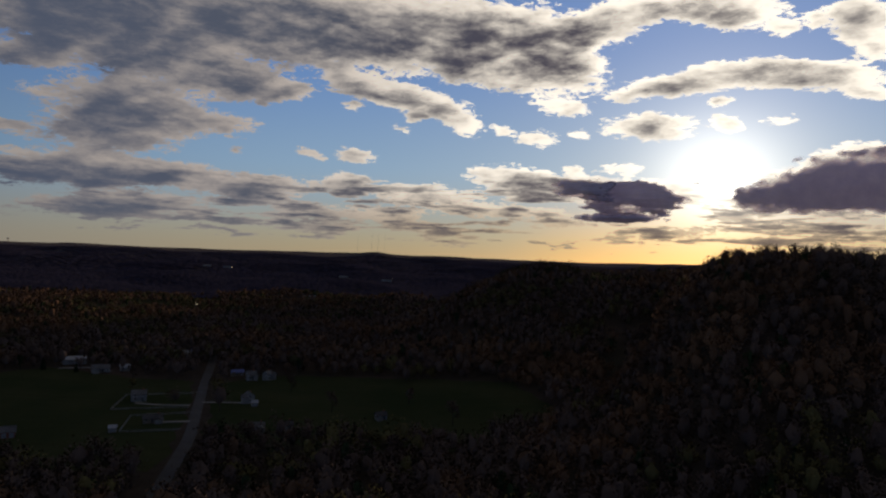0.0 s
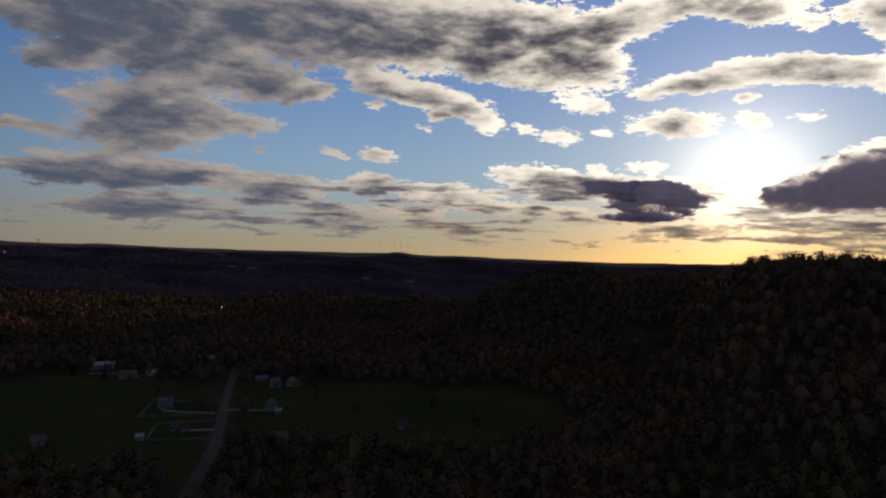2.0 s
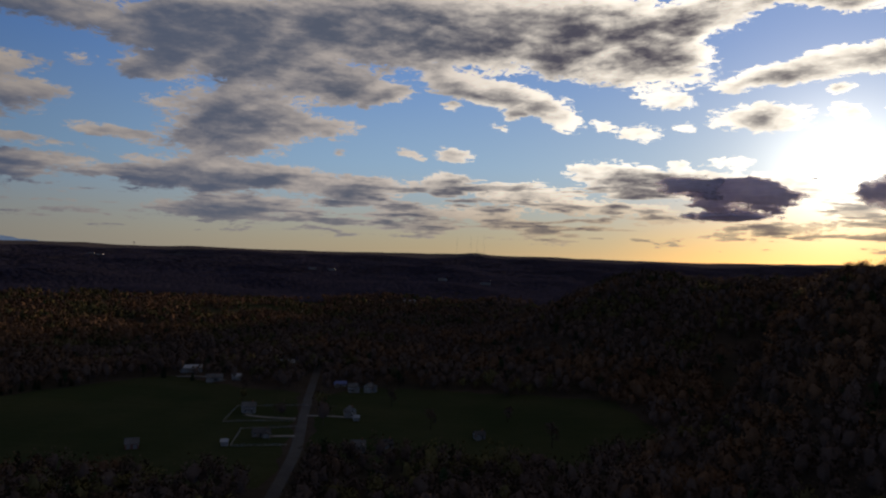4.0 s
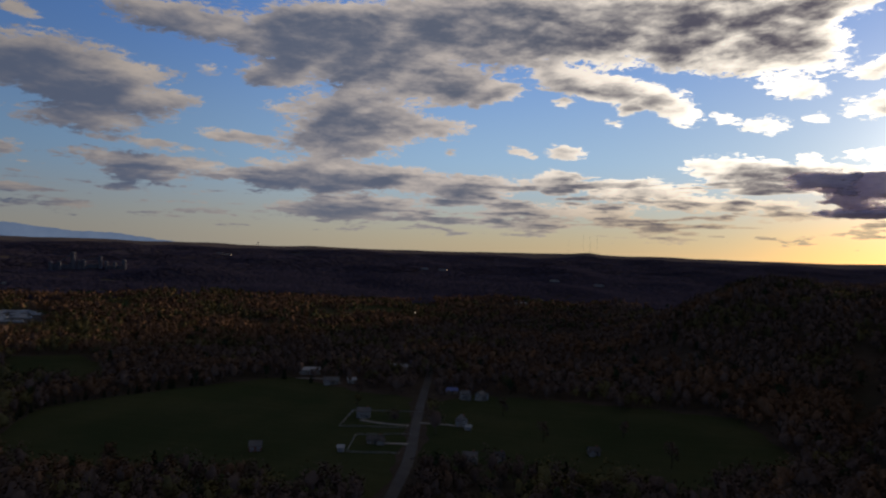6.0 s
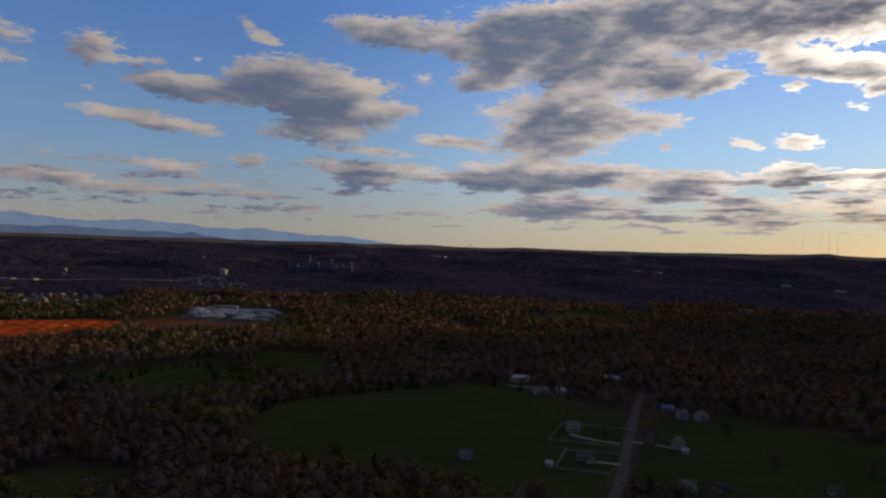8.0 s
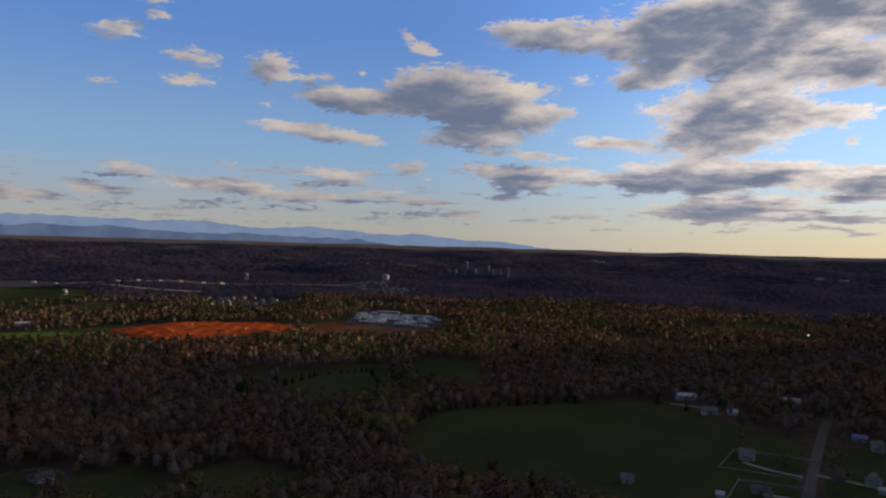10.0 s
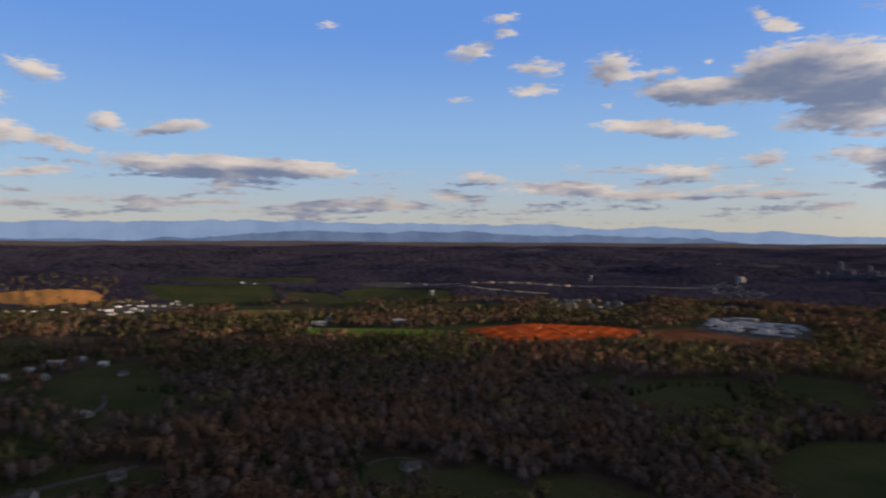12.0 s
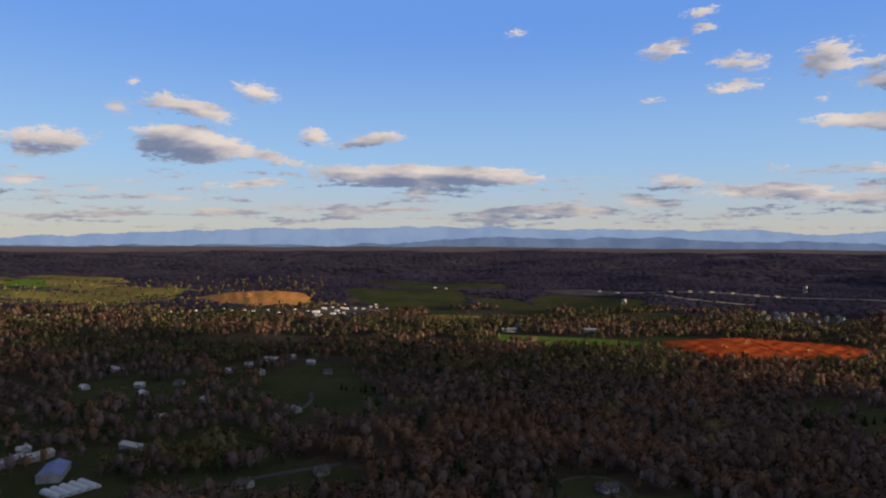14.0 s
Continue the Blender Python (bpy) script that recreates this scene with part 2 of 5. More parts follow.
# clear sky: a clean air gradient over the sky model
low_near = W.smooth(to_sun, 0.30, 0.985)
horizon = W.mix(low_near, (0.43, 0.42, 0.40), (0.385, 0.335, 0.24))
horizon = W.mix(W.smooth(to_sun, 0.950, 0.994), horizon, (0.60, 0.37, 0.16))
middle = W.mix(low_near, (0.27, 0.44, 0.68), (0.32, 0.48, 0.68))
upper = W.mix(low_near, (0.118, 0.272, 0.68), (0.14, 0.29, 0.68))
air = W.mix(W.smooth(elevation, 0.0, 7.5), horizon, middle)
air = W.mix(W.smooth(elevation, 4.5, 18.0), air, upper)
air = W.mix(1.0, W.mix(0.025, air, sky.outputs[0]), (1.0, 1.0, 1.0), "MULTIPLY")
halo = W.math("ADD", W.math("MULTIPLY", W.math("POWER", to_sun, 420.0), 1.0), W.math("MULTIPLY", W.math("POWER", to_sun, 110.0), 0.42))
halo = W.math("ADD", halo, W.math("MULTIPLY", W.math("POWER", to_sun, 20.0), 0.17))
halo = W.math("ADD", halo, W.math("MULTIPLY", W.math("POWER", to_sun, 5000.0), 5.0))
halo_colour = W.mix(1.0, W.mix(W.smooth(elevation, 0.5, 5.5), (1.0, 0.70, 0.34), (1.0, 0.93, 0.78)), W.xyz(halo, halo, halo), "MULTIPLY")
air = W.mix(1.0, air, halo_colour, "ADD")

# clouds: thin parts let the sun through, thick parts are grey
near = W.smooth(to_sun, 0.80, 0.995)
low = W.smooth(elevation, 0.0, 6.0)
bright = W.mix(near, W.mix(low, (0.47, 0.42, 0.385), (0.74, 0.645, 0.58)), W.mix(W.smooth(elevation, 2.0, 7.0), (0.80, 0.60, 0.38), (1.9, 1.72, 1.46)))
dark = W.mix(low_near, (0.17, 0.21, 0.32), (0.115, 0.130, 0.175))
dark = W.mix(near, dark, (0.085, 0.075, 0.110))
side_light = W.math("SUBTRACT", W.math("ADD", W.math("MULTIPLY", thick, 0.85), 0.40), W.math("MULTIPLY", relief, 0.8))
back_light = W.math("SUBTRACT", W.math("MULTIPLY", thick, 1.15), W.math("MULTIPLY", relief, 0.35))
split_light = W.node("ShaderNodeMix", data_type="FLOAT")
for s_in, v_in in ((split_light.inputs[0], low_near), (split_light.inputs[2], side_light), (split_light.inputs[3], back_light)):
    W.put(s_in, v_in)
# the unseen deck is tinted warm grey to make the skylight less blue
dark = W.mix(outside, dark, (0.19, 0.165, 0.15))
shade = W.smooth(split_light.outputs[0], -0.12, 1.12)
cloud = W.mix(shade, bright, dark)
cloud = W.mix(W.smooth(elevation, 4.0, 0.0, 0.0, 0.25), cloud, horizon)
cloud = W.mix(0.3, cloud, halo_colour, "ADD")
final = W.mix(alpha, air, cloud)
away = W.smooth(to_sun, 0.30, 0.90, 0.58, 1.0)
final = W.mix(1.0, final, W.xyz(away, away, away), "MULTIPLY")
background = W.node("ShaderNodeBackground")
background.inputs["Strength"].default_value = 1.0
W.put(background.inputs["Color"], final)
WT.links.new(background.outputs[0], W.node("ShaderNodeOutputWorld").inputs[0])

# materials
def material(name, build):
    m = bpy.data.materials.new(name)
    m.use_nodes = True
    m.node_tree.nodes.clear()
    net = Net(m.node_tree)
    out = net.node("ShaderNodeOutputMaterial")
    shader = build(net)
    m.node_tree.links.new(shader, out.inputs[0])
    return m


def surface(net, colour, rough=0.9, bump=None, strength=0.3, distance=0.2, metal=0.0):
    b = net.node("ShaderNodeBsdfPrincipled")
    net.put(b.inputs["Base Color"], (*colour, 1.0) if isinstance(colour, tuple) else colour)
    net.put(b.inputs["Roughness"], rough)
    b.inputs["Metallic"].default_value = metal
    b.inputs["Specular IOR Level"].default_value = 0.0 if isinstance(rough, float) and rough >= 0.9 else 0.2
    if bump is not None:
        n = net.node("ShaderNodeBump")
        n.inputs["Strength"].default_value = strength
        n.inputs["Distance"].default_value = distance
        net.put(n.inputs["Height"], bump)
        net.put(b.inputs["Normal"], n.outputs[0])
    return b.outputs[0]


def place_of(net):
    return net.node("ShaderNodeNewGeometry").outputs["Position"]


def mottled(first, second, size, fine=None, rough=0.9, bump=0.3, depth=0.2):
    """A two-tone surface, varied at two scales (metres)."""
    def build(net):
        p = place_of(net)
        big = net.noise(p, 1.0 / size, 5, 0.6)
        small = net.noise(p, 1.0 / (fine or size / 12), 5, 0.65)
        c = net.mix(net.smooth(big, 0.36, 0.64), first, second)
        mean = tuple(0.42 * (a + b) / 2 for a, b in zip(first, second))
        c = net.mix(net.smooth(small, 0.35, 0.72, 0.0, 0.6), c, mean)
        return surface(net, c, rough, small, bump, depth)
    return build


def toned(dark, light, rough=0.9):
    """Foliage: a tone for every tree, a little spread for every clump."""
    def build(net):
        tone = net.node("ShaderNodeAttribute", attribute_name="tone").outputs["Fac"]
        spread = net.node("ShaderNodeNewGeometry").outputs["Random Per Island"]
        own = net.node("ShaderNodeObjectInfo").outputs["Random"]
        f = net.math("ADD", net.math("MULTIPLY", tone, 0.8), net.math("MULTIPLY", spread, 0.2))
        f = net.math("ADD", f, net.math("MULTIPLY", net.math("SUBTRACT", own, 0.5), 0.5), clamp=True)
        return surface(net, net.mix(f, dark, light), rough)
    return build


def field_look(first, second, stripe, turn):
    """Grass or ploughed soil with faint mowing or tilling lines."""
    def build(net):
        p = place_of(net)
        big = net.noise(p, 0.011, 5, 0.6)
        small = net.noise(p, 0.25, 5, 0.65)
        m = net.node("ShaderNodeMapping")
        net.put(m.inputs["Vector"], p)
        m.inputs["Rotation"].default_value = (0, 0, radians(turn))
        m.inputs["Scale"].default_value = (0.004, 0.16, 0.1)
        lines = net.noise(m.outputs[0], 1.0, 3, 0.5)
        c = net.mix(net.smooth(big, 0.35, 0.65), first, second)
        c = net.mix(net.smooth(lines, 0.4, 0.7, 0.0, stripe), c, tuple(0.45 * v for v in first))
        c = net.mix(net.smooth(small, 0.4, 0.75, 0.0, 0.4), c, tuple(0.6 * v for v in second))
        return surface(net, c, 0.95, small, 0.4, 0.4)
    return build


def near_reach(net, p):
    x, y, z = net.split(p)
    return net.math("SQRT", net.math("ADD", net.math("MULTIPLY", x, x), net.math("MULTIPLY", y, y)))


def ground_look(net):
    """Leaf litter under the near woods; farther off dark woods and winter fields, with haze and far sun painted in."""
    p = place_of(net)
    fine = net.noise(p, 0.11, 5, 0.65)
    near = net.mix(net.smooth(net.noise(p, 0.006, 5, 0.6), 0.36, 0.64), (0.038, 0.036, 0.027), (0.064, 0.050, 0.042))
    near = net.mix(net.smooth(fine, 0.35, 0.72, 0.0, 0.6), near, (0.029, 0.024, 0.022))
    open_land = net.math("MULTIPLY", net.smooth(net.noise(p, 0.0045, 4, 0.55), 0.46, 0.56), net.smooth(near_reach(net, p), 950.0, 1250.0))
    near = net.mix(open_land, near, (0.034, 0.042, 0.022))
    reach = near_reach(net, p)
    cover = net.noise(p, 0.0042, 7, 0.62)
    # far woods in blue-violet: the haze of distance put into their colour
    hazed_woods = net.mix(net.smooth(net.noise(p, 0.03, 5, 0.7), 0.35, 0.65), (0.022, 0.022, 0.036), (0.044, 0.039, 0.056))
    far = net.mix(net.smooth(cover, 0.56, 0.66), hazed_woods, (0.060, 0.054, 0.048))
    # painted haze: the ground turns paler and bluer with distance
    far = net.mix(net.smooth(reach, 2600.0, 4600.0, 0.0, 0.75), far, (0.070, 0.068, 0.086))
    # painted sunlight: the outermost hills are tinted a light tan
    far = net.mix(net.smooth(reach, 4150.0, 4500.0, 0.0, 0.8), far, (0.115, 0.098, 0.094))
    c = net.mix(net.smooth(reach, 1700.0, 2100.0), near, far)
    return surface(net, c, 0.95, fine, 0.5, 1.0)


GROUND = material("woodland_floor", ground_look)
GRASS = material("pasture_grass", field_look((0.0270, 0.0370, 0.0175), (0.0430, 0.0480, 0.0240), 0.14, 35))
GRASS_BRIGHT = material("bright_green_grass", field_look((0.0630, 0.1283, 0.0192), (0.0910, 0.1418, 0.0288), 0.3, 10))
STRAW = material("dry_grass", field_look((0.1800, 0.1500, 0.0520), (0.0980, 0.1060, 0.0340), 0.4, 60))
RED_SOIL = material("red_clay", field_look((0.40, 0.080, 0.022), (0.17, 0.036, 0.014), 0.55, 62))
TAN_SOIL = material("orange_clay", field_look((0.46, 0.205, 0.070), (0.33, 0.175, 0.062), 0.4, 30))
BROWN_SOIL = material("brown_clay", field_look((0.10, 0.04, 0.022), (0.14, 0.075, 0.05), 0.5, 40))
ASPHALT = material("worn_asphalt", mottled((0.034, 0.032, 0.035), (0.048, 0.046, 0.047), 14, 1.2, 0.85, 0.2, 0.02))
CONCRETE = material("pale_concrete", mottled((0.16, 0.155, 0.15), (0.23, 0.22, 0.21), 9, 0.8, 0.85, 0.2, 0.02))
GRAVEL = material("grey_gravel", mottled((0.055, 0.055, 0.058), (0.085, 0.083, 0.083), 30, 2.0, 0.9, 0.4, 0.1))
CLEAN_WHITE = material("clean_white_paint", mottled((0.74, 0.74, 0.72), (0.62, 0.62, 0.62), 5, 0.5, 0.5, 0.1, 0.01))
WHITE = material("white_siding", mottled((0.30, 0.30, 0.295), (0.20, 0.20, 0.20), 6, 0.4, 0.6, 0.15, 0.02))
TAN = material("tan_siding", mottled((0.2100, 0.1800, 0.1400), (0.1700, 0.1450, 0.1150), 6, 0.4, 0.7, 0.15, 0.02))
BRICK = material("red_brick_wall", mottled((0.26, 0.11, 0.075), (0.20, 0.085, 0.06), 4, 0.3, 0.85, 0.3, 0.02))
SHINGLE = material("dark_shingle", mottled((0.06, 0.06, 0.065), (0.10, 0.095, 0.095), 5, 0.4, 0.9, 0.4, 0.03))
SHINGLE_PALE = material("pale_shingle", mottled((0.105, 0.103, 0.108), (0.145, 0.140, 0.142), 5, 0.4, 0.85, 0.4, 0.03))
METAL_WHITE = material("white_metal_roof", mottled((0.40, 0.415, 0.44), (0.30, 0.315, 0.34), 9, 0.7, 0.45, 0.1, 0.02))
METAL_BLUE = material("blue_metal_roof", mottled((0.12, 0.15, 0.34), (0.09, 0.115, 0.26), 10, 0.7, 0.45, 0.1, 0.02))
FILM = material("greenhouse_film", mottled((0.45, 0.50, 0.55), (0.34, 0.39, 0.44), 6, 0.6, 0.35, 0.1, 0.03))
PLANT = material("dull_blue_concrete", mottled((0.080, 0.083, 0.105), (0.115, 0.118, 0.142), 9, 0.8, 0.9, 0.2, 0.02))
STEEL = material("galvanised_steel", mottled((0.28, 0.29, 0.31), (0.22, 0.23, 0.25), 3, 0.3, 0.5, 0.1, 0.01))
DARK_PAINT = material("dark_paint", mottled((0.03, 0.03, 0.035), (0.045, 0.045, 0.05), 2, 0.2, 0.6, 0.1, 0.01))
RUBBER = material("black_rubber", mottled((0.02, 0.02, 0.02), (0.03, 0.03, 0.03), 1, 0.1, 0.9, 0.1, 0.01))
WOOD = material("weathered_wood", mottled((0.32, 0.29, 0.25), (0.24, 0.22, 0.19), 3, 0.3, 0.9, 0.3, 0.02))
YELLOW = material("yellow_machine_paint", mottled((0.55, 0.30, 0.03), (0.45, 0.24, 0.03), 2, 0.2, 0.5, 0.1, 0.01))
BARK = material("grey_bark", mottled((0.055, 0.042, 0.034), (0.035, 0.028, 0.024), 2, 0.25, 0.95, 0.5, 0.05))
TWIGS = material("bare_brown_twigs", toned((0.0590, 0.0445, 0.0395), (0.1260, 0.0930, 0.0810)))
BUDS = material("olive_spring_buds", toned((0.0480, 0.0450, 0.0260), (0.1620, 0.1420, 0.0580)))
RUST = material("rust_orange_buds", toned((0.0600, 0.0400, 0.0310), (0.1600, 0.0970, 0.0610)))
NEEDLES = material("dark_evergreen", toned((0.0112, 0.0192, 0.0126), (0.0320, 0.0512, 0.0252)))
# cool violet base colour stands in for haze over the distant trees
HAZED_FAR_WOODS = material("hazed_far_woods", toned((0.0243, 0.0238, 0.0415), (0.0513, 0.0451, 0.0677)))


def glass_look(net):
    b = net.node("ShaderNodeBsdfPrincipled")
    b.inputs["Base Color"].default_value = (0.02, 0.025, 0.03, 1)
    b.inputs["Roughness"].default_value = 0.08
    return b.outputs[0]


GLASS = material("dark_window_glass", glass_look)


def lamp_look(net):
    e = net.node("ShaderNodeEmission")
    e.inputs[0].default_value = (1.0, 0.86, 0.55, 1)
    e.inputs[1].default_value = 3.0
    return e.outputs[0]


LAMP = material("lit_lamp", lamp_look)


# backdrop that glows by itself; haze and daylight are painted into its blue
def mountain_haze_look(colour, other):
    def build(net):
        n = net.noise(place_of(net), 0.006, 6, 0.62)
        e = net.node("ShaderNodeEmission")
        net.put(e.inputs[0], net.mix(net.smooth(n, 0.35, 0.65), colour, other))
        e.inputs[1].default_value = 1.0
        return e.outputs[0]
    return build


MOUNTAIN = material("hazed_far_mountain", mountain_haze_look((0.112, 0.156, 0.248), (0.135, 0.18, 0.272)))
MOUNTAIN_NEAR = material("hazed_nearer_mountain", mountain_haze_look((0.055, 0.078, 0.135), (0.075, 0.10, 0.16)))


def cloud_look(net):
    """Dense water cloud: white, letting some light through, thinning out to nothing at its rim."""
    p = place_of(net)
    body = net.node("ShaderNodeAttribute", attribute_name="tone").outputs["Fac"]
    n = net.noise(p, 0.011, 8, 0.65)
    c = net.mix(net.smooth(n, 0.3, 0.7), (0.50, 0.49, 0.66), (0.62, 0.60, 0.74))
    d, t = net.node("ShaderNodeBsdfDiffuse"), net.node("ShaderNodeBsdfTranslucent")
    net.put(d.inputs[0], c)
    net.put(t.inputs[0], c)
    dense = net.node("ShaderNodeMixShader")
    net.put(dense.inputs[0], 0.42)
    net.put(dense.inputs[1], d.outputs[0])
    net.put(dense.inputs[2], t.outputs[0])
    rim = net.node("ShaderNodeMixShader")
    net.put(rim.inputs[0], net.smooth(net.math("ADD", body, net.math("MULTIPLY", net.math("SUBTRACT", n, 0.5), 0.6)), 0.02, 0.30))
    net.put(rim.inputs[1], net.node("ShaderNodeBsdfTransparent").outputs[0])
    net.put(rim.inputs[2], dense.outputs[0])
    return rim.outputs[0]


CLOUD = material("dense_cloud", cloud_look)
# the land
def waves(x, y, size, seed):
    """Smooth rolling noise from a few sines, about -1 to 1."""
    rng = np.random.RandomState(seed)
    v = 0.0
    for k in range(7):
        a, ph = rng.uniform(0, math.tau, 2)
        f = math.tau / size * rng.uniform(0.6, 1.9)
        v = v + np.sin((x * math.cos(a) + y * math.sin(a)) * f + ph)
    return v / 3.2


def ease(x, lo, hi):
    s = np.clip((x - lo) / (hi - lo), 0, 1)
    return s * s * (3 - 2 * s)


SKYLINE_AZ = [-180, -60, -30, -10, 6, 20, 40, 60, 90, 125, 180]
SKYLINE_Z = [110, 110, 112, 112, 118, 110, 118, 128, 142, 138, 110]


def height(x, y):
    """The height of the bare ground."""
    d = np.hypot(x, y)
    az = np.degrees(np.arctan2(-x, y))
    s = np.clip((d - 1500) / 3300, 0, 1)
    z = np.interp(az, SKYLINE_AZ, SKYLINE_Z) * s ** 1.25
    z = z + ease(d, 900, 2200) * (11 * waves(x, y, 1000, 3) + 6 * waves(x, y, 380, 4)) * (1 - 0.75 * ease(d, 3800, 4800))
    z = z + ease(d, 250, 700) * 1.5 * waves(x, y, 400, 5)
    # the wooded ridge towards the sun, and the lower ridge behind it
    side = ease(-az, 12, 22) * (1 - ease(-az, 100, 140))
    crest = 102 + 5 * ease(-az, 18, 28) + 3 * waves(x, y, 260, 8)
    first = crest * side * ease(d, 230, 610) * (1 - 0.85 * ease(d, 900, 1700))
    second = (88 + 3 * waves(x, y, 300, 9)) * ease(-az, -7, 9) * (1 - ease(-az, 40, 60)) * np.exp(-((d - 1020) / 310) ** 2)
    z = z + np.maximum(first, second)
    # a knoll on the skyline
    z = z + 22 * np.exp(-((az - 5.4) / 1.3) ** 2) * np.exp(-((d - 4500) / 300) ** 2)
    return z


def arrays_mesh(name, verts, faces, mat, smooth=False, tone=None, normals=None):
    """A mesh from numpy arrays; faces all have the same number of corners."""
    verts, faces = np.asarray(verts, dtype=np.float32), np.asarray(faces, dtype=np.int32)
    me = bpy.data.meshes.new(name)
    me.vertices.add(len(verts))
    me.vertices.foreach_set("co", verts.ravel())
    k = faces.shape[1]
    me.loops.add(faces.size)
    me.loops.foreach_set("vertex_index", faces.ravel())
    me.polygons.add(len(faces))
    me.polygons.foreach_set("loop_start", np.arange(0, faces.size, k, dtype=np.int32))
    me.polygons.foreach_set("use_smooth", np.full(len(faces), smooth))
    if tone is not None:
        me.attributes.new("tone", "FLOAT", "POINT").data.foreach_set("value", np.asarray(tone, dtype=np.float32))
    me.materials.append(mat)
    me.update(calc_edges=True)
    if normals is not None:
        me.normals_split_custom_set_from_vertices(np.asarray(normals, dtype=np.float32))
    return me


def ring_faces(rows, n, closed=True):
    i, j = np.meshgrid(np.arange(rows - 1), np.arange(n if closed else n - 1), indexing="ij")
    k = (j + 1) % n
    return np.stack([i * n + j, i * n + k, (i + 1) * n + k, (i + 1) * n + j], -1).reshape(-1, 4)


def land_sheet():
    rings = np.concatenate([[1.0], np.geomspace(40, 4850, 260)])
    a = np.linspace(0, math.tau, 620, endpoint=False)
    x, y = -np.outer(rings, np.sin(a)), np.outer(rings, np.cos(a))
    verts = np.stack([x, y, height(x, y)], -1).reshape(-1, 3)
    faces = ring_faces(len(rings), len(a))[:, ::-1]
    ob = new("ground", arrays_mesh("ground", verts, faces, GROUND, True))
    return tagged(ob, "rolling dark wooded valley floor with brown soil and grass", "ground", kind="structure")


land_sheet()


def mountains(radius, base_z, profile, seed, rough, mat, label):
    az = np.linspace(profile[0][0], profile[-1][0], 900)
    top = np.interp(az, [p[0] for p in profile], [p[1] for p in profile])
    x, y = -radius * np.sin(np.radians(az)), radius * np.cos(np.radians(az))
    fade = np.clip((top - base_z) / 60, 0, 1)
    top = top + fade * rough * (1.6 * waves(x, y, 800, seed) + 0.9 * waves(x, y, 260, seed + 1) + 0.4 * waves(x, y, 80, seed + 2))
    f = np.linspace(0, 1, 7)[:, None]
    q = (radius - 40 * (1 - f)) / radius
    verts = np.stack([x * q, y * q, base_z + (top - base_z) * f ** 0.8], -1).reshape(-1, 3)
    ob = new("backdrop", arrays_mesh("backdrop", verts, ring_faces(7, len(az), False), mat, True))
    return tagged(ob, label, "mountains", kind="structure")


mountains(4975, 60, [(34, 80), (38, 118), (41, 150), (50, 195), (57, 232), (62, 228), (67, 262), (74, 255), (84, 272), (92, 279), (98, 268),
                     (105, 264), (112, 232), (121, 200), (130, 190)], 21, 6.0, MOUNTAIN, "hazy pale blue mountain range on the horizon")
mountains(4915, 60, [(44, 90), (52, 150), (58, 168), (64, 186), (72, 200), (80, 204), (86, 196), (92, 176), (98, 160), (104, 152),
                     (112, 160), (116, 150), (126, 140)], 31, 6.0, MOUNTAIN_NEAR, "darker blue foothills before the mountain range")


# fields, roads and yards lie on the ground as thin sheets
def inside(x, y, ring):
    hit = np.zeros(np.shape(x), dtype=bool)
    for (ax, ay), (bx, by) in zip(ring, ring[1:] + ring[:1]):
        if ay != by:
            hit ^= ((ay > y) != (by > y)) & (x < (bx - ax) * (y - ay) / (by - ay) + ax)
    return hit


CLEAR = []          # rings kept free of trees
SPOTS = []          # (x, y, radius) kept free of trees


def field(ring, mat, label, lift=0.25, wobble=2.5, name="field", clear=True, swell=None):
    pts = np.array(ring, dtype=float)
    nxt = np.roll(pts, -1, 0)
    edge = np.concatenate([p + (q - p) * np.linspace(0, 1, 16, endpoint=False)[:, None] for p, q in zip(pts, nxt)])
    edge = edge + wobble * np.stack([waves(edge[:, 0], edge[:, 1], 45, 61), waves(edge[:, 0], edge[:, 1], 45, 62)], 1)
    mid = pts.mean(0)
    f = np.linspace(0.004, 1, 26)[:, None]
    x, y = mid[0] + (edge[:, 0] - mid[0]) * f, mid[1] + (edge[:, 1] - mid[1]) * f
    z = height(x, y) + lift - (f > 0.99) * (lift + 0.3)
    if swell:
        z = z + swell(x, y, f)
    verts = np.stack([x, y, z], -1).reshape(-1, 3)
    ob = new(name, arrays_mesh(name, verts, ring_faces(26, len(edge)), mat, True))
    if clear:
        CLEAR.append([tuple(p) for p in pts])
    return tagged(ob, label, name, kind="structure")


def strip(points, width, mat, label, name="road", lift=0.4, category="road", clear=3.0):
    p = np.array(points, dtype=float)
    s = np.concatenate([[0], np.cumsum(np.hypot(*np.diff(p, axis=0).T))])
    t = np.linspace(0, s[-1], max(6, int(s[-1] / 8)))
    x, y = np.interp(t, s, p[:, 0]), np.interp(t, s, p[:, 1])
    for _ in range(6):
        x[1:-1], y[1:-1] = (x[:-2] + x[1:-1] + x[2:]) / 3, (y[:-2] + y[1:-1] + y[2:]) / 3
    dx, dy = np.gradient(x), np.gradient(y)
    n = np.hypot(dx, dy)
    nx, ny = -dy / n, dx / n
    rows = []
    for off, up in ((-0.56, -0.3), (-0.5, lift), (0.0, lift + 0.05), (0.5, lift), (0.56, -0.3)):
        xx, yy = x + nx * width * off, y + ny * width * off
        rows.append(np.stack([xx, yy, height(xx, yy) + up], -1))
    verts = np.concatenate(rows)
    ob = new(name, arrays_mesh(name, verts, ring_faces(5, len(x), False), mat, False))
    for a, b in zip(x, y):
        if clear:
            SPOTS.append((a, b, width / 2 + clear))
    return tagged(ob, label, category, kind="structure")


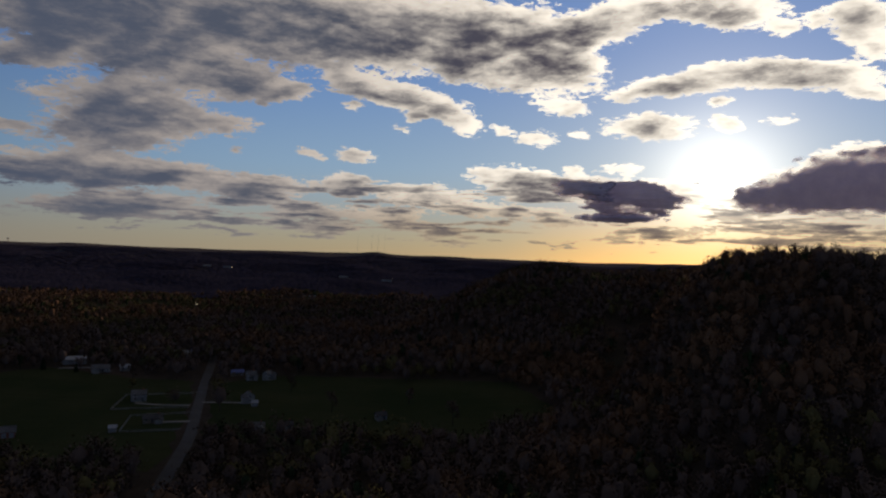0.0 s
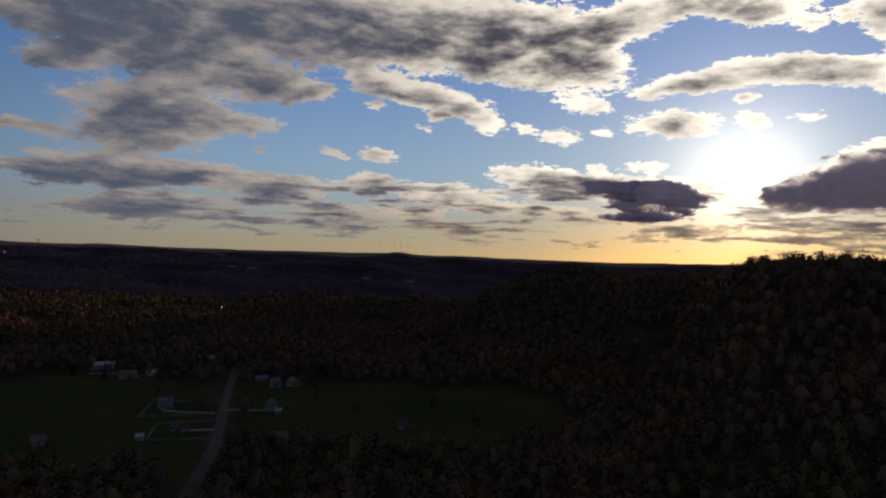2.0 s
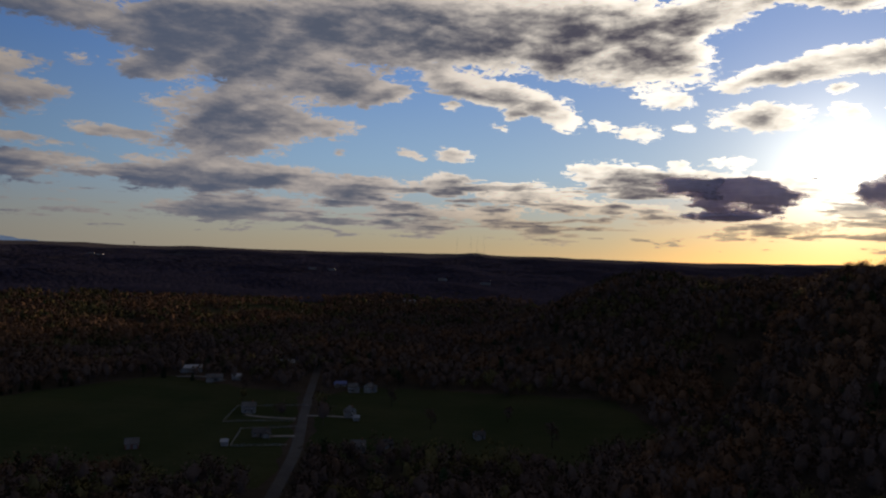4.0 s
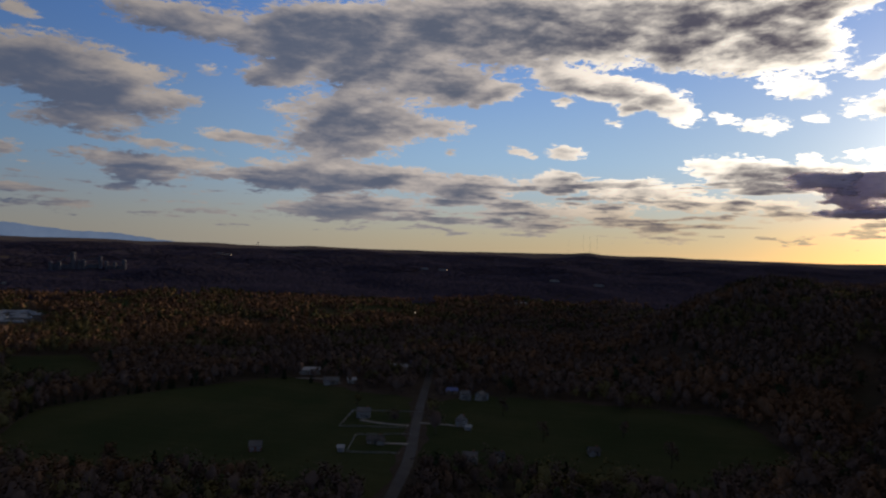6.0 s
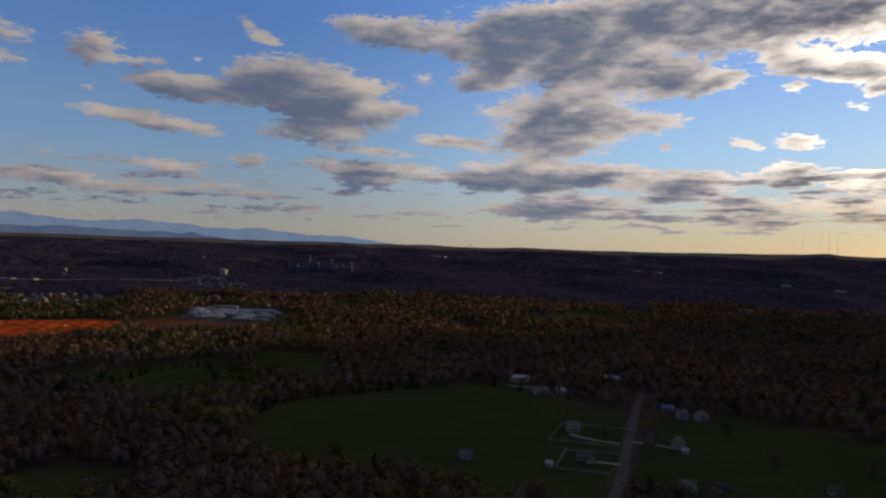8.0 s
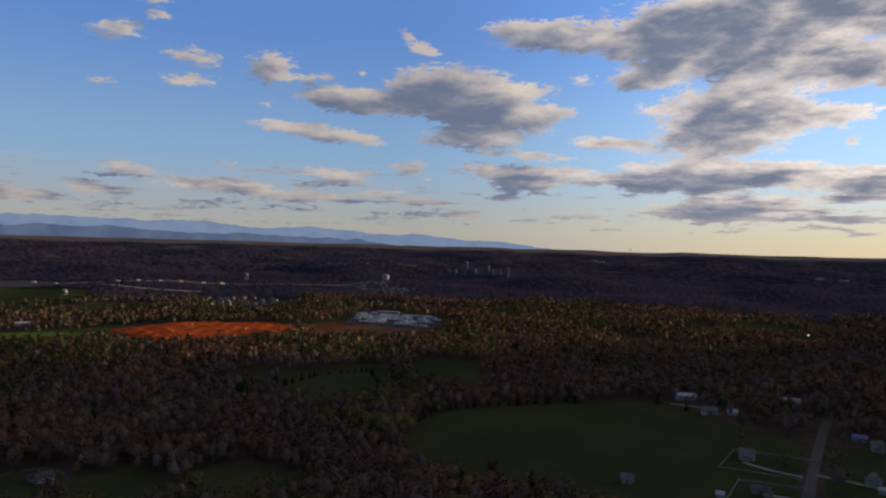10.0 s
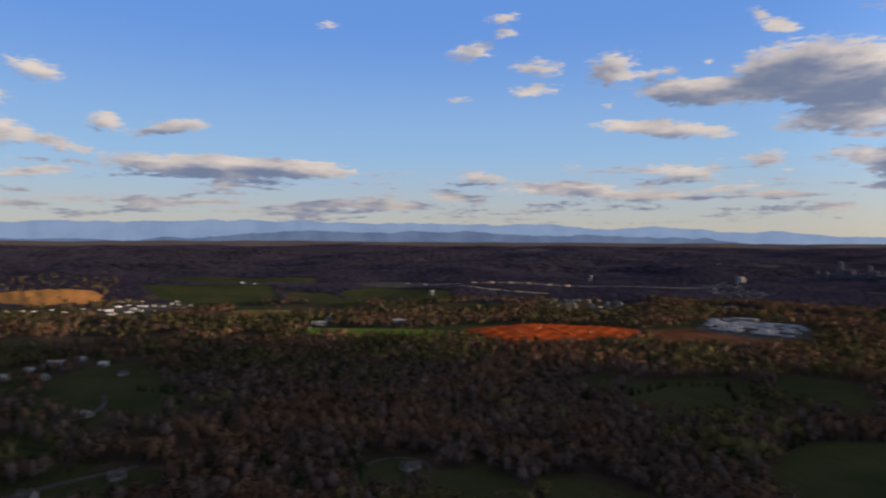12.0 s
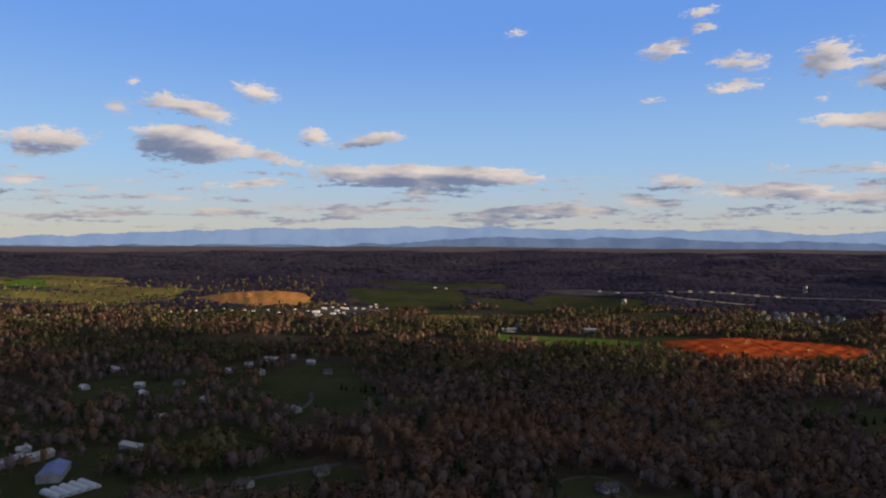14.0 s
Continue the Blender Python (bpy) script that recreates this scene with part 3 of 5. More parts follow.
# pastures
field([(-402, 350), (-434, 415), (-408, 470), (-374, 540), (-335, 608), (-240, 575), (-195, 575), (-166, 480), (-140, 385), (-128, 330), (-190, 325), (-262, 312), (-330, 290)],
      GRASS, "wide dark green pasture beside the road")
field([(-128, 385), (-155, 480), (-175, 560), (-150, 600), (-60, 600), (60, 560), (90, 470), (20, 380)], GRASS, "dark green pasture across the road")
field([(-645, 387), (-664, 457), (-650, 513), (-610, 515), (-548, 463), (-505, 400), (-500, 345), (-560, 335)], GRASS, "small hedged green field among woods")
field([(-605, 530), (-648, 574), (-594, 617), (-490, 554), (-462, 490), (-535, 476)], GRASS, "narrow dark green field along a wood")
field([(-743, -36), (-640, -15), (-630, -95), (-690, -150), (-790, -168), (-900, -140), (-905, -85), (-820, -55)], GRASS, "meadow between houses and woods")
field([(-448, 85), (-478, 105), (-476, 135), (-440, 140), (-405, 120), (-408, 95)], GRASS, "lawn inside a looping driveway")
field([(-440, 138), (-440, 174), (-372, 182), (-345, 132), (-398, 122)], GRASS, "open lawn above the looping driveway", 0.32)
field([(-455, -120), (-500, -60), (-490, -20), (-440, -30), (-420, -90)], GRASS, "lawn round scattered houses")
field([(-470, -245), (-545, -260), (-550, -180), (-500, -150), (-430, -150), (-425, -210)], GRASS, "rough grass round nursery buildings", clear=False)
field([(-700, -330), (-780, -350), (-790, -230), (-690, -215)], GRASS, "lawn among valley houses")
field([(-470, -60), (-640, -90), (-900, -190), (-940, -300), (-760, -370), (-480, -330), (-415, -200)], GRASS, "rough grass between scattered houses and trees", 0.12, 9, clear=False)
field([(-600, 330), (-660, 420), (-700, 400), (-640, 300)], GRASS, "dim green field edge beside a hedgerow")
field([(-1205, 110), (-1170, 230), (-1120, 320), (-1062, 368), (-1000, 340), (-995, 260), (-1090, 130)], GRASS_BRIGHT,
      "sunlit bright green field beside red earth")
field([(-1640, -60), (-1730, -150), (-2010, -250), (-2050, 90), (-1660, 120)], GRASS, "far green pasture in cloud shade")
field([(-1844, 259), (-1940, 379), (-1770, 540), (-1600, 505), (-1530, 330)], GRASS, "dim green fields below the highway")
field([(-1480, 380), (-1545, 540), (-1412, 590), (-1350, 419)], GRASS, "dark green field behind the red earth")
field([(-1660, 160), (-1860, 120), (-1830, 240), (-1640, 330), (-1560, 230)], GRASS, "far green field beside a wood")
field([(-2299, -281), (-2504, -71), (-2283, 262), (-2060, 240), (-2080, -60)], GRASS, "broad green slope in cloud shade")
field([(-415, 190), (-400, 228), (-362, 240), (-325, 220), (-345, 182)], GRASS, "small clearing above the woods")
field([(-1420, -70), (-1560, 20), (-1500, 160), (-1330, 90)], STRAW, "dry yellow grass field behind trees")
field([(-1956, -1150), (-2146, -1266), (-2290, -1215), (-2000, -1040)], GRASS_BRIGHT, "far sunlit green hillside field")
field([(-1700, -760), (-1800, -980), (-1950, -1000), (-1930, -760)], STRAW, "dry grass hillside in evening sun")
field([(-1970, -800), (-2150, -950), (-2250, -800), (-2080, -640)], STRAW, "far straw-coloured hill field")


field([(-1620, -720), (-1700, -980), (-1900, -1260), (-2250, -1500), (-2480, -1250), (-2300, -960), (-2060, -690), (-1800, -640)], STRAW,
      "broad dry grass slopes in evening sun", 0.2, 12)


def slope_to_sun(x, y, f):
    return 6 * (1 - f ** 2) * ease(-(x * 0.36 + y * 0.93), -900, 900) + (1 - f ** 3) * 2.5 * np.maximum(waves(x, y, 30, 71), 0)


def graded(x, y, f):
    v = (x + 990) * 0.36 + (y - 490) * 0.93
    return np.clip(1.05 - f, 0, 1) ** 0.4 * np.clip(6 - 0.035 * v, 0, 14) + (f < 0.97) * (1.6 * np.maximum(waves(x, y, 26, 73), 0) + 0.7 * np.abs(waves(x, y, 9, 74)))


field([(-1074, 360), (-1125, 500), (-1075, 620), (-1010, 625), (-925, 595), (-870, 470), (-905, 362), (-960, 340)], RED_SOIL,
      "graded red clay building site in evening sun", 0.5, 4, swell=graded)
field([(-1010, 632), (-990, 715), (-850, 800), (-790, 770), (-785, 640), (-860, 560), (-930, 610)], BROWN_SOIL, "churned brown clay ground beside the yard", 0.35, 4)
field([(-965, 695), (-1040, 765), (-1117, 835), (-1118, 925), (-985, 905), (-872, 855), (-838, 806), (-875, 735)], GRAVEL, "grey gravel commercial yard", 0.6, 3, "pavement")
BARE_HILL = [(-1970, -653), (-2040, -480), (-1830, -300), (-1657, -247), (-1600, -387), (-1800, -560)]
field(BARE_HILL, TAN_SOIL, "bare orange clay hillside in evening sun", 0.5, 4, swell=slope_to_sun)
field([(-2110, 330), (-2060, 440), (-1960, 540), (-1880, 480), (-2000, 330)], GRAVEL, "distant pale gravel yard", 0.5, 3, "pavement")
field([(-1470, -240), (-1480, -110), (-1640, -90), (-1700, -140), (-1640, -240)], GRAVEL, "paved ground between commercial buildings", 0.5, 3, "pavement")

# roads and drives
strip([(-105, 200), (-118, 300), (-137, 395), (-160, 472), (-188, 570), (-206, 640)], 6.6, ASPHALT,
      "worn grey two-lane country road", clear=7.0)
strip([(-206, 640), (-240, 770), (-285, 950), (-330, 1090), (-420, 1300)], 7.0, ASPHALT, "country road under overhanging trees", clear=0)
strip([(-95, 846), (-70, 838), (-36, 814), (0, 775), (30, 738)], 5.0, GRAVEL, "pale farm track at a wood edge", clear=12.0)
strip([(-1980, 400), (-1905, 620), (-1885, 826), (-1805, 985), (-1765, 1086), (-1700, 1250)], 13.0, CONCRETE, "pale highway across the far valley", clear=42)
strip([(-2054, 400), (-1900, 520), (-1760, 640), (-1700, 800)], 9.0, CONCRETE, "pale slip road beside the highway")
strip([(-420, -170), (-441, -131), (-458, -108), (-475, -88), (-500, -40)], 6.0, ASPHALT, "grey lane between gardens")
strip([(-440, 88), (-462, 92), (-478, 106), (-480, 122), (-470, 138), (-452, 140), (-436, 134)], 2.8, GRAVEL, "pale looping driveway", category="driveway")
strip([(-380, 60), (-410, 75), (-440, 88)], 2.8, GRAVEL, "pale garden driveway", category="driveway")
strip([(-166, 476), (-190, 470), (-204, 478)], 3.5, CONCRETE, "pale concrete driveway", category="driveway")
strip([(-150, 430), (-168, 424)], 3.5, CONCRETE, "pale concrete driveway", category="driveway")
strip([(-162, 487), (-145, 492), (-128, 488)], 3.0, CONCRETE, "pale drive to a white house", category="driveway")
strip([(-323, 600), (-305, 618), (-290, 610), (-275, 596)], 3.0, CONCRETE, "pale drive beside a farmhouse", category="driveway")
strip([(-640, -110), (-655, -95), (-700, -92), (-730, -100)], 4.0, GRAVEL, "curving gravel drive", category="driveway")
strip([(-700, 40), (-735, 75), (-730, 130), (-690, 160)], 4.0, GRAVEL, "pale track among bare trees", category="driveway")
# the dense low clouds that stand before the sun
SUN_FLAT = Vector((SUN_DIR.x, SUN_DIR.y)).normalized()


def rough_noise(u, z, seed):
    """Fractal noise, longer across than high."""
    rng = np.random.RandomState(seed)
    v, amp, size = 0.0, 1.0, 420.0
    for octave in range(6):
        for _ in range(5):
            a, ph = rng.uniform(-0.6, 0.6), rng.uniform(0, math.tau)
            if rng.rand() < 0.5:
                a += math.pi / 2
            f = math.tau / size * rng.uniform(0.7, 1.4)
            v = v + 0.24 * amp * np.sin((u * 0.40 * math.cos(a) + z * 1.5 * math.sin(a)) * f + ph)
        amp, size = amp * 0.68, size * 0.5
    return v


def cloud(u_from, u_to, z_from, z_to, seed, label, far=4450.0, lean=0.0, ragged=0.5):
    """A solid ragged cloud. u runs across the sun's direction, to its left, in metres; lean lifts its left end."""
    cell = 4.0
    pad = 0.35
    du, dz = u_to - u_from, z_to - z_from
    u = np.arange(u_from - pad * du * 0.3, u_to + pad * du * 0.3, cell * 1.6)
    z = np.arange(z_from - pad * dz, z_to + pad * dz, cell)
    uu, zz = np.meshgrid(u, z, indexing="ij")
    a, b = (uu - (u_from + u_to) / 2) / (du / 2), (zz - (z_from + z_to) / 2) / (dz / 2)
    b = b - lean * a
    body = 1.0 - np.sqrt(a * a + np.where(b < 0, b * 1.25, b) ** 2) + ragged * rough_noise(uu, zz, seed)
    smooth_body = body - 0.72 * ragged * rough_noise(uu, zz, seed)
    body = body - 0.9 * ease(np.abs(a), 0.8, 1.1) - 0.5 * ease(np.abs(b), 0.95, 1.4)
    thick = 90 * np.sqrt(np.clip(smooth_body, 0.01, 1.2))
    full = body > 0
    quad = full[:-1, :-1] & full[1:, :-1] & full[1:, 1:] & full[:-1, 1:]
    n, m = uu.shape
    i, j = np.nonzero(quad)
    f = np.stack([i * m + j, (i + 1) * m + j, (i + 1) * m + j + 1, i * m + j + 1], 1)
    sides = []
    for sign in (-1, 1):
        w = far + sign * (thick + 2)
        sides.append(np.stack([-uu * SUN_FLAT.y + w * SUN_FLAT.x, uu * SUN_FLAT.x + w * SUN_FLAT.y, zz], -1).reshape(-1, 3))
    verts, faces = np.concatenate(sides), np.concatenate([f, f[:, ::-1] + n * m])
    used = np.unique(faces)
    index = np.zeros(len(verts), dtype=int)
    index[used] = np.arange(len(used))
    ob = new("cloud", arrays_mesh("cloud", verts[used], index[faces], CLOUD, True, np.tile(np.clip(body, 0, 1).ravel(), 2)[used]))
    return tagged(ob, label, "cloud", kind="stuff")


cloud(-1350, 18, 380, 775, 5, "large dark violet cloud beside the setting sun", lean=-0.38, ragged=0.24)
cloud(50, 870, 402, 612, 6, "dark grey cloud bank just under the sun", lean=-0.08, ragged=0.6)
cloud(560, 1020, 450, 640, 7, "ragged grey cloud above the ridge", far=4380.0, lean=0.1, ragged=0.5)
cloud(200, 950, 362, 430, 8, "thin ragged cloud streak near the horizon", far=4520.0, ragged=0.4)
# ---------- small building kit ----------
def part(name, bm, mat, parent, label=""):
    """Link a bmesh as one mesh object under a thing or a part."""
    me = bpy.data.meshes.new(name)
    bm.to_mesh(me)
    bm.free()
    me.materials.append(mat)
    ob = new(name, me)
    ob.parent = parent
    if label:
        tagged(ob, label)
    return ob


def thing(name, label, category, group=""):
    return tagged(new(name), label, category, group)


def box(w, d, h, x=0.0, y=0.0, z=0.0, bevel=0.03, bm=None, turn=0.0):
    """A bevelled block whose base centre lies at x, y, z."""
    own = bm is None
    bm = bm or bmesh.new()
    r = bmesh.ops.create_cube(bm, size=1.0)
    m = Matrix.Translation((x, y, z + h / 2)) @ Matrix.Rotation(radians(turn), 4, "Z") @ Matrix.Diagonal((w, d, h, 1))
    bmesh.ops.transform(bm, matrix=m, verts=r["verts"])
    if bevel and own:
        bmesh.ops.bevel(bm, geom=bm.edges[:], offset=bevel, segments=1, affect="EDGES")
    return bm


def gable(w, d, rise, z, over=0.5, thick=0.25):
    """A gable roof slab pair, ridge along x."""
    bm = bmesh.new()
    hw, hd = w / 2 + over, d / 2 + over
    drop = rise * over / (d / 2)
    prof = [(-hd, z - drop), (0, z + rise), (hd, z - drop), (hd, z - drop + thick), (0, z + rise + thick), (-hd, z - drop + thick)]
    a = [bm.verts.new((-hw, y, q)) for y, q in prof]
    b = [bm.verts.new((hw, y, q)) for y, q in prof]
    n = len(prof)
    for i in range(n):
        bm.faces.new((a[i], a[(i + 1) % n], b[(i + 1) % n], b[i]))
    for s, flip in ((a, True), (b, False)):
        for quad in ((s[0], s[1], s[4], s[5]), (s[1], s[2], s[3], s[4])):
            bm.faces.new(quad[::-1] if flip else quad)
    bmesh.ops.recalc_face_normals(bm, faces=bm.faces[:])
    return bm


def gabled_walls(w, d, h, rise):
    bm = bmesh.new()
    prof = [(-d / 2, -0.6), (d / 2, -0.6), (d / 2, h), (0, h + rise), (-d / 2, h)]
    a = [bm.verts.new((-w / 2, y, q)) for y, q in prof]
    b = [bm.verts.new((w / 2, y, q)) for y, q in prof]
    for i in range(5):
        bm.faces.new((a[i], a[(i + 1) % 5], b[(i + 1) % 5], b[i]))
    bm.faces.new(a[::-1])
    bm.faces.new(b)
    bmesh.ops.recalc_face_normals(bm, faces=bm.faces[:])
    return bm


def tube(points, radii, sides=8):
    bm = bmesh.new()
    rings = []
    for k, (p, r) in enumerate(zip(points, radii)):
        p = Vector(p)
        q = Vector(points[min(k + 1, len(points) - 1)]) - Vector(points[max(k - 1, 0)])
        rot = q.to_track_quat("Z", "Y")
        rings.append([bm.verts.new(p + rot @ Vector((r * math.cos(math.tau * i / sides), r * math.sin(math.tau * i / sides), 0))) for i in range(sides)])
    for a, b in zip(rings, rings[1:]):
        for i in range(sides):
            bm.faces.new((a[i], a[(i + 1) % sides], b[(i + 1) % sides], b[i]))
    bm.faces.new(rings[0][::-1])
    bm.faces.new(rings[-1])
    return bm


def add_window(parent, x, y, z, w, h, axis):
    """A framed window with a pane, on a wall facing along the given axis sign ('x+', 'y-', ...)."""
    s = 1 if axis[1] == "+" else -1
    def slab(width, tall, deep, out, name, mat, up, parent):
        if axis[0] == "x":
            return part(name, box(deep, width, tall, x + s * out, y, z - tall / 2 + up, 0), mat, parent)
        return part(name, box(width, deep, tall, x, y + s * out, z - tall / 2 + up, 0), mat, parent)
    win = slab(w + 0.24, h + 0.24, 0.10, 0.03, "window", CLEAN_WHITE, 0, parent)
    slab(w, h, 0.06, 0.07, "pane", GLASS, 0, win)
    slab(w + 0.36, 0.10, 0.24, 0.08, "sill", CLEAN_WHITE, -h / 2 - 0.14, win)
    return win


def house(label, w, d, h, rise, wall, roof, wing=None, chimney=True, porch=False, garage=False, plain=False):
    w, d, h, rise = w * 0.62, d * 0.64, h * 0.9, rise * 0.8
    wing = wing and tuple(0.62 * q for q in wing)
    ob = thing("house", label, "house")
    part("wall", gabled_walls(w, d, h, rise), wall, ob)
    r = part("roof", gable(w, d, rise, h), roof, ob)
    if chimney:
        part("chimney", box(0.9, 0.7, rise + 1.2, w * 0.28, 0.3, h, 0.05), BRICK, r, "brick chimney")
    floors = 2 if h > 4.5 else 1
    for s, axis in ((-1, "y-"), (1, "y+")):
        n = 2 if plain else max(2, int(w / 3.2))
        for fl in range(floors):
            for k in range(n):
                xx = -w / 2 + (k + 0.5) * w / n
                if fl == 0 and k == n // 2:
                    dr = part("door", box(1.0, 0.12, 2.1, xx, s * (d / 2 + 0.03), 0.15, 0.02), DARK_PAINT, ob)
                    part("handle", box(0.06, 0.08, 0.14, xx + 0.38, s * (d / 2 + 0.12), 1.1, 0), STEEL, dr)
                else:
                    add_window(ob, xx, s * d / 2, 1.6 + 2.7 * fl, 1.1, 1.35, axis)
    for s, axis in () if plain else ((-1, "x-"), (1, "x+")):
        for fl in range(floors):
            add_window(ob, s * w / 2, 0.0, 1.6 + 2.7 * fl, 1.1, 1.35, axis)
    if wing:
        ww, wd, wx, wy = wing
        bm = gabled_walls(wd, ww, h * 0.85, rise * 0.75)
        bmesh.ops.transform(bm, matrix=Matrix.Translation((wx, wy, 0)) @ Matrix.Rotation(radians(90), 4, "Z"), verts=bm.verts[:])
        part("wing_wall", bm, wall, ob)
        bm = gable(wd, ww, rise * 0.75, h * 0.85)
        bmesh.ops.transform(bm, matrix=Matrix.Translation((wx, wy, 0)) @ Matrix.Rotation(radians(90), 4, "Z"), verts=bm.verts[:])
        part("wing_roof", bm, roof, ob)
        if garage:
            part("garage_door", box(min(4.8, ww - 1), 0.12, 2.2, wx, wy - wd / 2 - 0.04, 0.1, 0.02), WHITE, ob)
    if porch:
        part("porch_floor", box(w * 0.5, 2.2, 0.3, 0, -d / 2 - 1.1, 0, 0.03), WOOD, ob)
        part("porch_roof", box(w * 0.54, 2.6, 0.18, 0, -d / 2 - 1.25, 2.6, 0.03), roof, ob)
        for k in (-1, 1):
            part("post", box(0.18, 0.18, 2.5, k * w * 0.23, -d / 2 - 2.0, 0.2, 0.02), WHITE, ob)
    return ob


def shed(label, w, d, h, rise, wall, roof, doors=1, name="shed", category="shed"):
    """A long plain building with big doors and roof ribs."""
    w, d = w * 0.8, d * 0.8
    ob = thing(name, label, category)
    part("wall", gabled_walls(w, d, h, rise), wall, ob)
    r = part("roof", gable(w, d, rise, h, 0.4, 0.15), roof, ob)
    part("ridge_cap", box(w + 0.9, 0.6, 0.16, 0, 0, h + rise + 0.08, 0.03), roof, r)
    for k in range(doors):
        x = -w / 2 + (k + 0.5) * w / doors
        dr = part("door", box(min(4.0, w / doors * 0.6), 0.12, h * 0.78, x, -d / 2 - 0.04, 0.05, 0.02), STEEL, ob)
        part("handle", box(0.5, 0.1, 0.08, x, -d / 2 - 0.13, 1.0, 0), DARK_PAINT, dr)
    for k in (-1, 1):
        add_window(ob, k * w / 2, 0, h * 0.6, 1.4, 0.9, "x+" if k > 0 else "x-")
    return ob


def block(label, w, d, h, wall, bays=5, name="warehouse"):
    """A flat-roofed commercial building with a parapet, bays and roof units."""
    ob = thing(name, label, "warehouse")
    part("wall", box(w, d, h + 0.6, 0, 0, -0.6, 0.05), wall, ob)
    r = part("roof", box(w - 0.8, d - 0.8, 0.12, 0, 0, h + 0.01, 0), METAL_WHITE, ob)
    for k in (-1, 1):
        part("parapet", box(w + 0.1, 0.35, 0.7, 0, k * (d / 2 - 0.12), h + 0.02, 0.03), wall, ob)
    for k in range(2):
        part("roof_unit", box(2.4, 1.8, 1.2, (k - 0.5) * w * 0.4, d * 0.1, h + 0.1, 0.05), STEEL, r)
    for k in range(bays):
        x = -w / 2 + (k + 0.5) * w / bays
        part("loading_door", box(w / bays * 0.5, 0.12, h * 0.5, x, -d / 2 - 0.04, 0.05, 0.02), STEEL, ob)
    return ob


def greenhouse(label):
    ob = thing("greenhouse", label, "greenhouse", "nursery tunnels")
    length, radius, sides = 19.0, 2.6, 14
    bm = bmesh.new()
    rows = []
    for k in range(14):
        x = -length / 2 + length * k / 13
        sag = 0.06 * (k % 2)
        rows.append([bm.verts.new((x, -math.cos(math.pi * i / sides) * (radius - sag), 0.6 + math.sin(math.pi * i / sides) * (radius * 0.86 - sag))) for i in range(sides + 1)])
    for a, b in zip(rows, rows[1:]):
        for i in range(sides):
            bm.faces.new((a[i], b[i], b[i + 1], a[i + 1]))
    for row in (rows[0], rows[-1][::-1]):
        bm.faces.new(row)
    part("cover", bm, FILM, ob, "milky white plastic cover")
    for k in range(7):
        x = -length / 2 + length * k / 6
        pts = [(x, -math.cos(math.pi * i / 10) * (radius + 0.03), 0.6 + math.sin(math.pi * i / 10) * (radius * 0.86 + 0.03)) for i in range(11)]
        part("hoop", tube(pts, [0.05] * 11, 5), STEEL, ob)
    for s in (-1, 1):
        part("base_board", box(length, 0.12, 1.2, 0, s * radius, -0.5, 0.02), WOOD, ob)
        dr = part("door", box(0.1, 1.8, 2.1, s * (length / 2 + 0.05), 0, 0.1, 0.02), WHITE, ob)
        part("handle", box(0.1, 0.08, 0.2, s * (length / 2 + 0.12), 0.7, 1.0, 0), STEEL, dr)
    return ob


def put_at(ob, x, y, turn, first, up=0.0, clear=13.0, size=1.0):
    """Stand a thing on the land; the first time the thing itself, then copies."""
    m = pose(x, y, float(height(np.array(x), np.array(y))) + up, 0, 0, turn) @ Matrix.Diagonal((size, size, size, 1.0))
    SPOTS.append((x, y, clear))
    if first:
        ob.matrix_basis = m
        return ob
    return copy_thing(ob, m)


def stand_all(ob, places, up=0.35, clear=14.0, group="", size=1.0):
    if group:
        tagged(ob, group=group)
    for k, (x, y, turn) in enumerate(places):
        put_at(ob, x, y, turn, k == 0, up, clear, size)


# ---------- the road valley ----------
stand_all(house("large white farmhouse with dark shingle roof beside the road lots", 15, 9, 5.4, 3.0, WHITE, SHINGLE_PALE, (7, 8, -5, 6), True, True), [(-205, 486, 20)])
stand_all(house("single-storey grey-roofed house inside a fenced lot", 17, 9, 3.0, 2.4, TAN, SHINGLE, (7, 8, 6, -5), True, False, True), [(-170, 424, 14)])
stand_all(house("white two-storey house with pale roof near the road", 12, 8.5, 5.4, 2.8, WHITE, SHINGLE_PALE, (5, 6, 4, -6), True, True), [(-131, 492, -60), (-153, 578, 30), (-140, 580, 75)], group="white roadside houses")
stand_all(shed("small white garden shed beside a house", 5, 4, 2.6, 1.2, WHITE, METAL_WHITE), [(-124, 480, 20), (-182, 398, 15), (-470, 152, 40)], clear=6)
stand_all(house("low house with blue-grey roof at the wood edge", 16, 9, 3.0, 2.4, TAN, METAL_BLUE, (6, 7, -5, -5)), [(-170, 598, 20), (-244, 708, 40)], group="houses along the lane")
stand_all(shed("long white farm building at the field corner", 24, 10, 4.0, 2.2, WHITE, METAL_WHITE, 3, "barn", "barn"), [(-323, 626, 35), (-250, 676, 20)], clear=15, group="farm buildings")
stand_all(house("rambling white farmhouse with several roofs", 22, 9, 4.0, 2.8, WHITE, SHINGLE_PALE, (8, 10, -6, -6), True, True), [(-283, 592, 25)], clear=15)
stand_all(house("white farm cottage with metal roof", 12, 8, 3.2, 2.4, WHITE, METAL_WHITE, (5, 6, 3, -5)), [(-268, 604, 30), (-330, 1000, 20)], group="farm cottages")
stand_all(house("pale house with a broad front roof by the pasture", 13, 10, 3.4, 3.2, WHITE, SHINGLE_PALE, (6, 7, 4, -6), True, True), [(-104, 410, 12)])
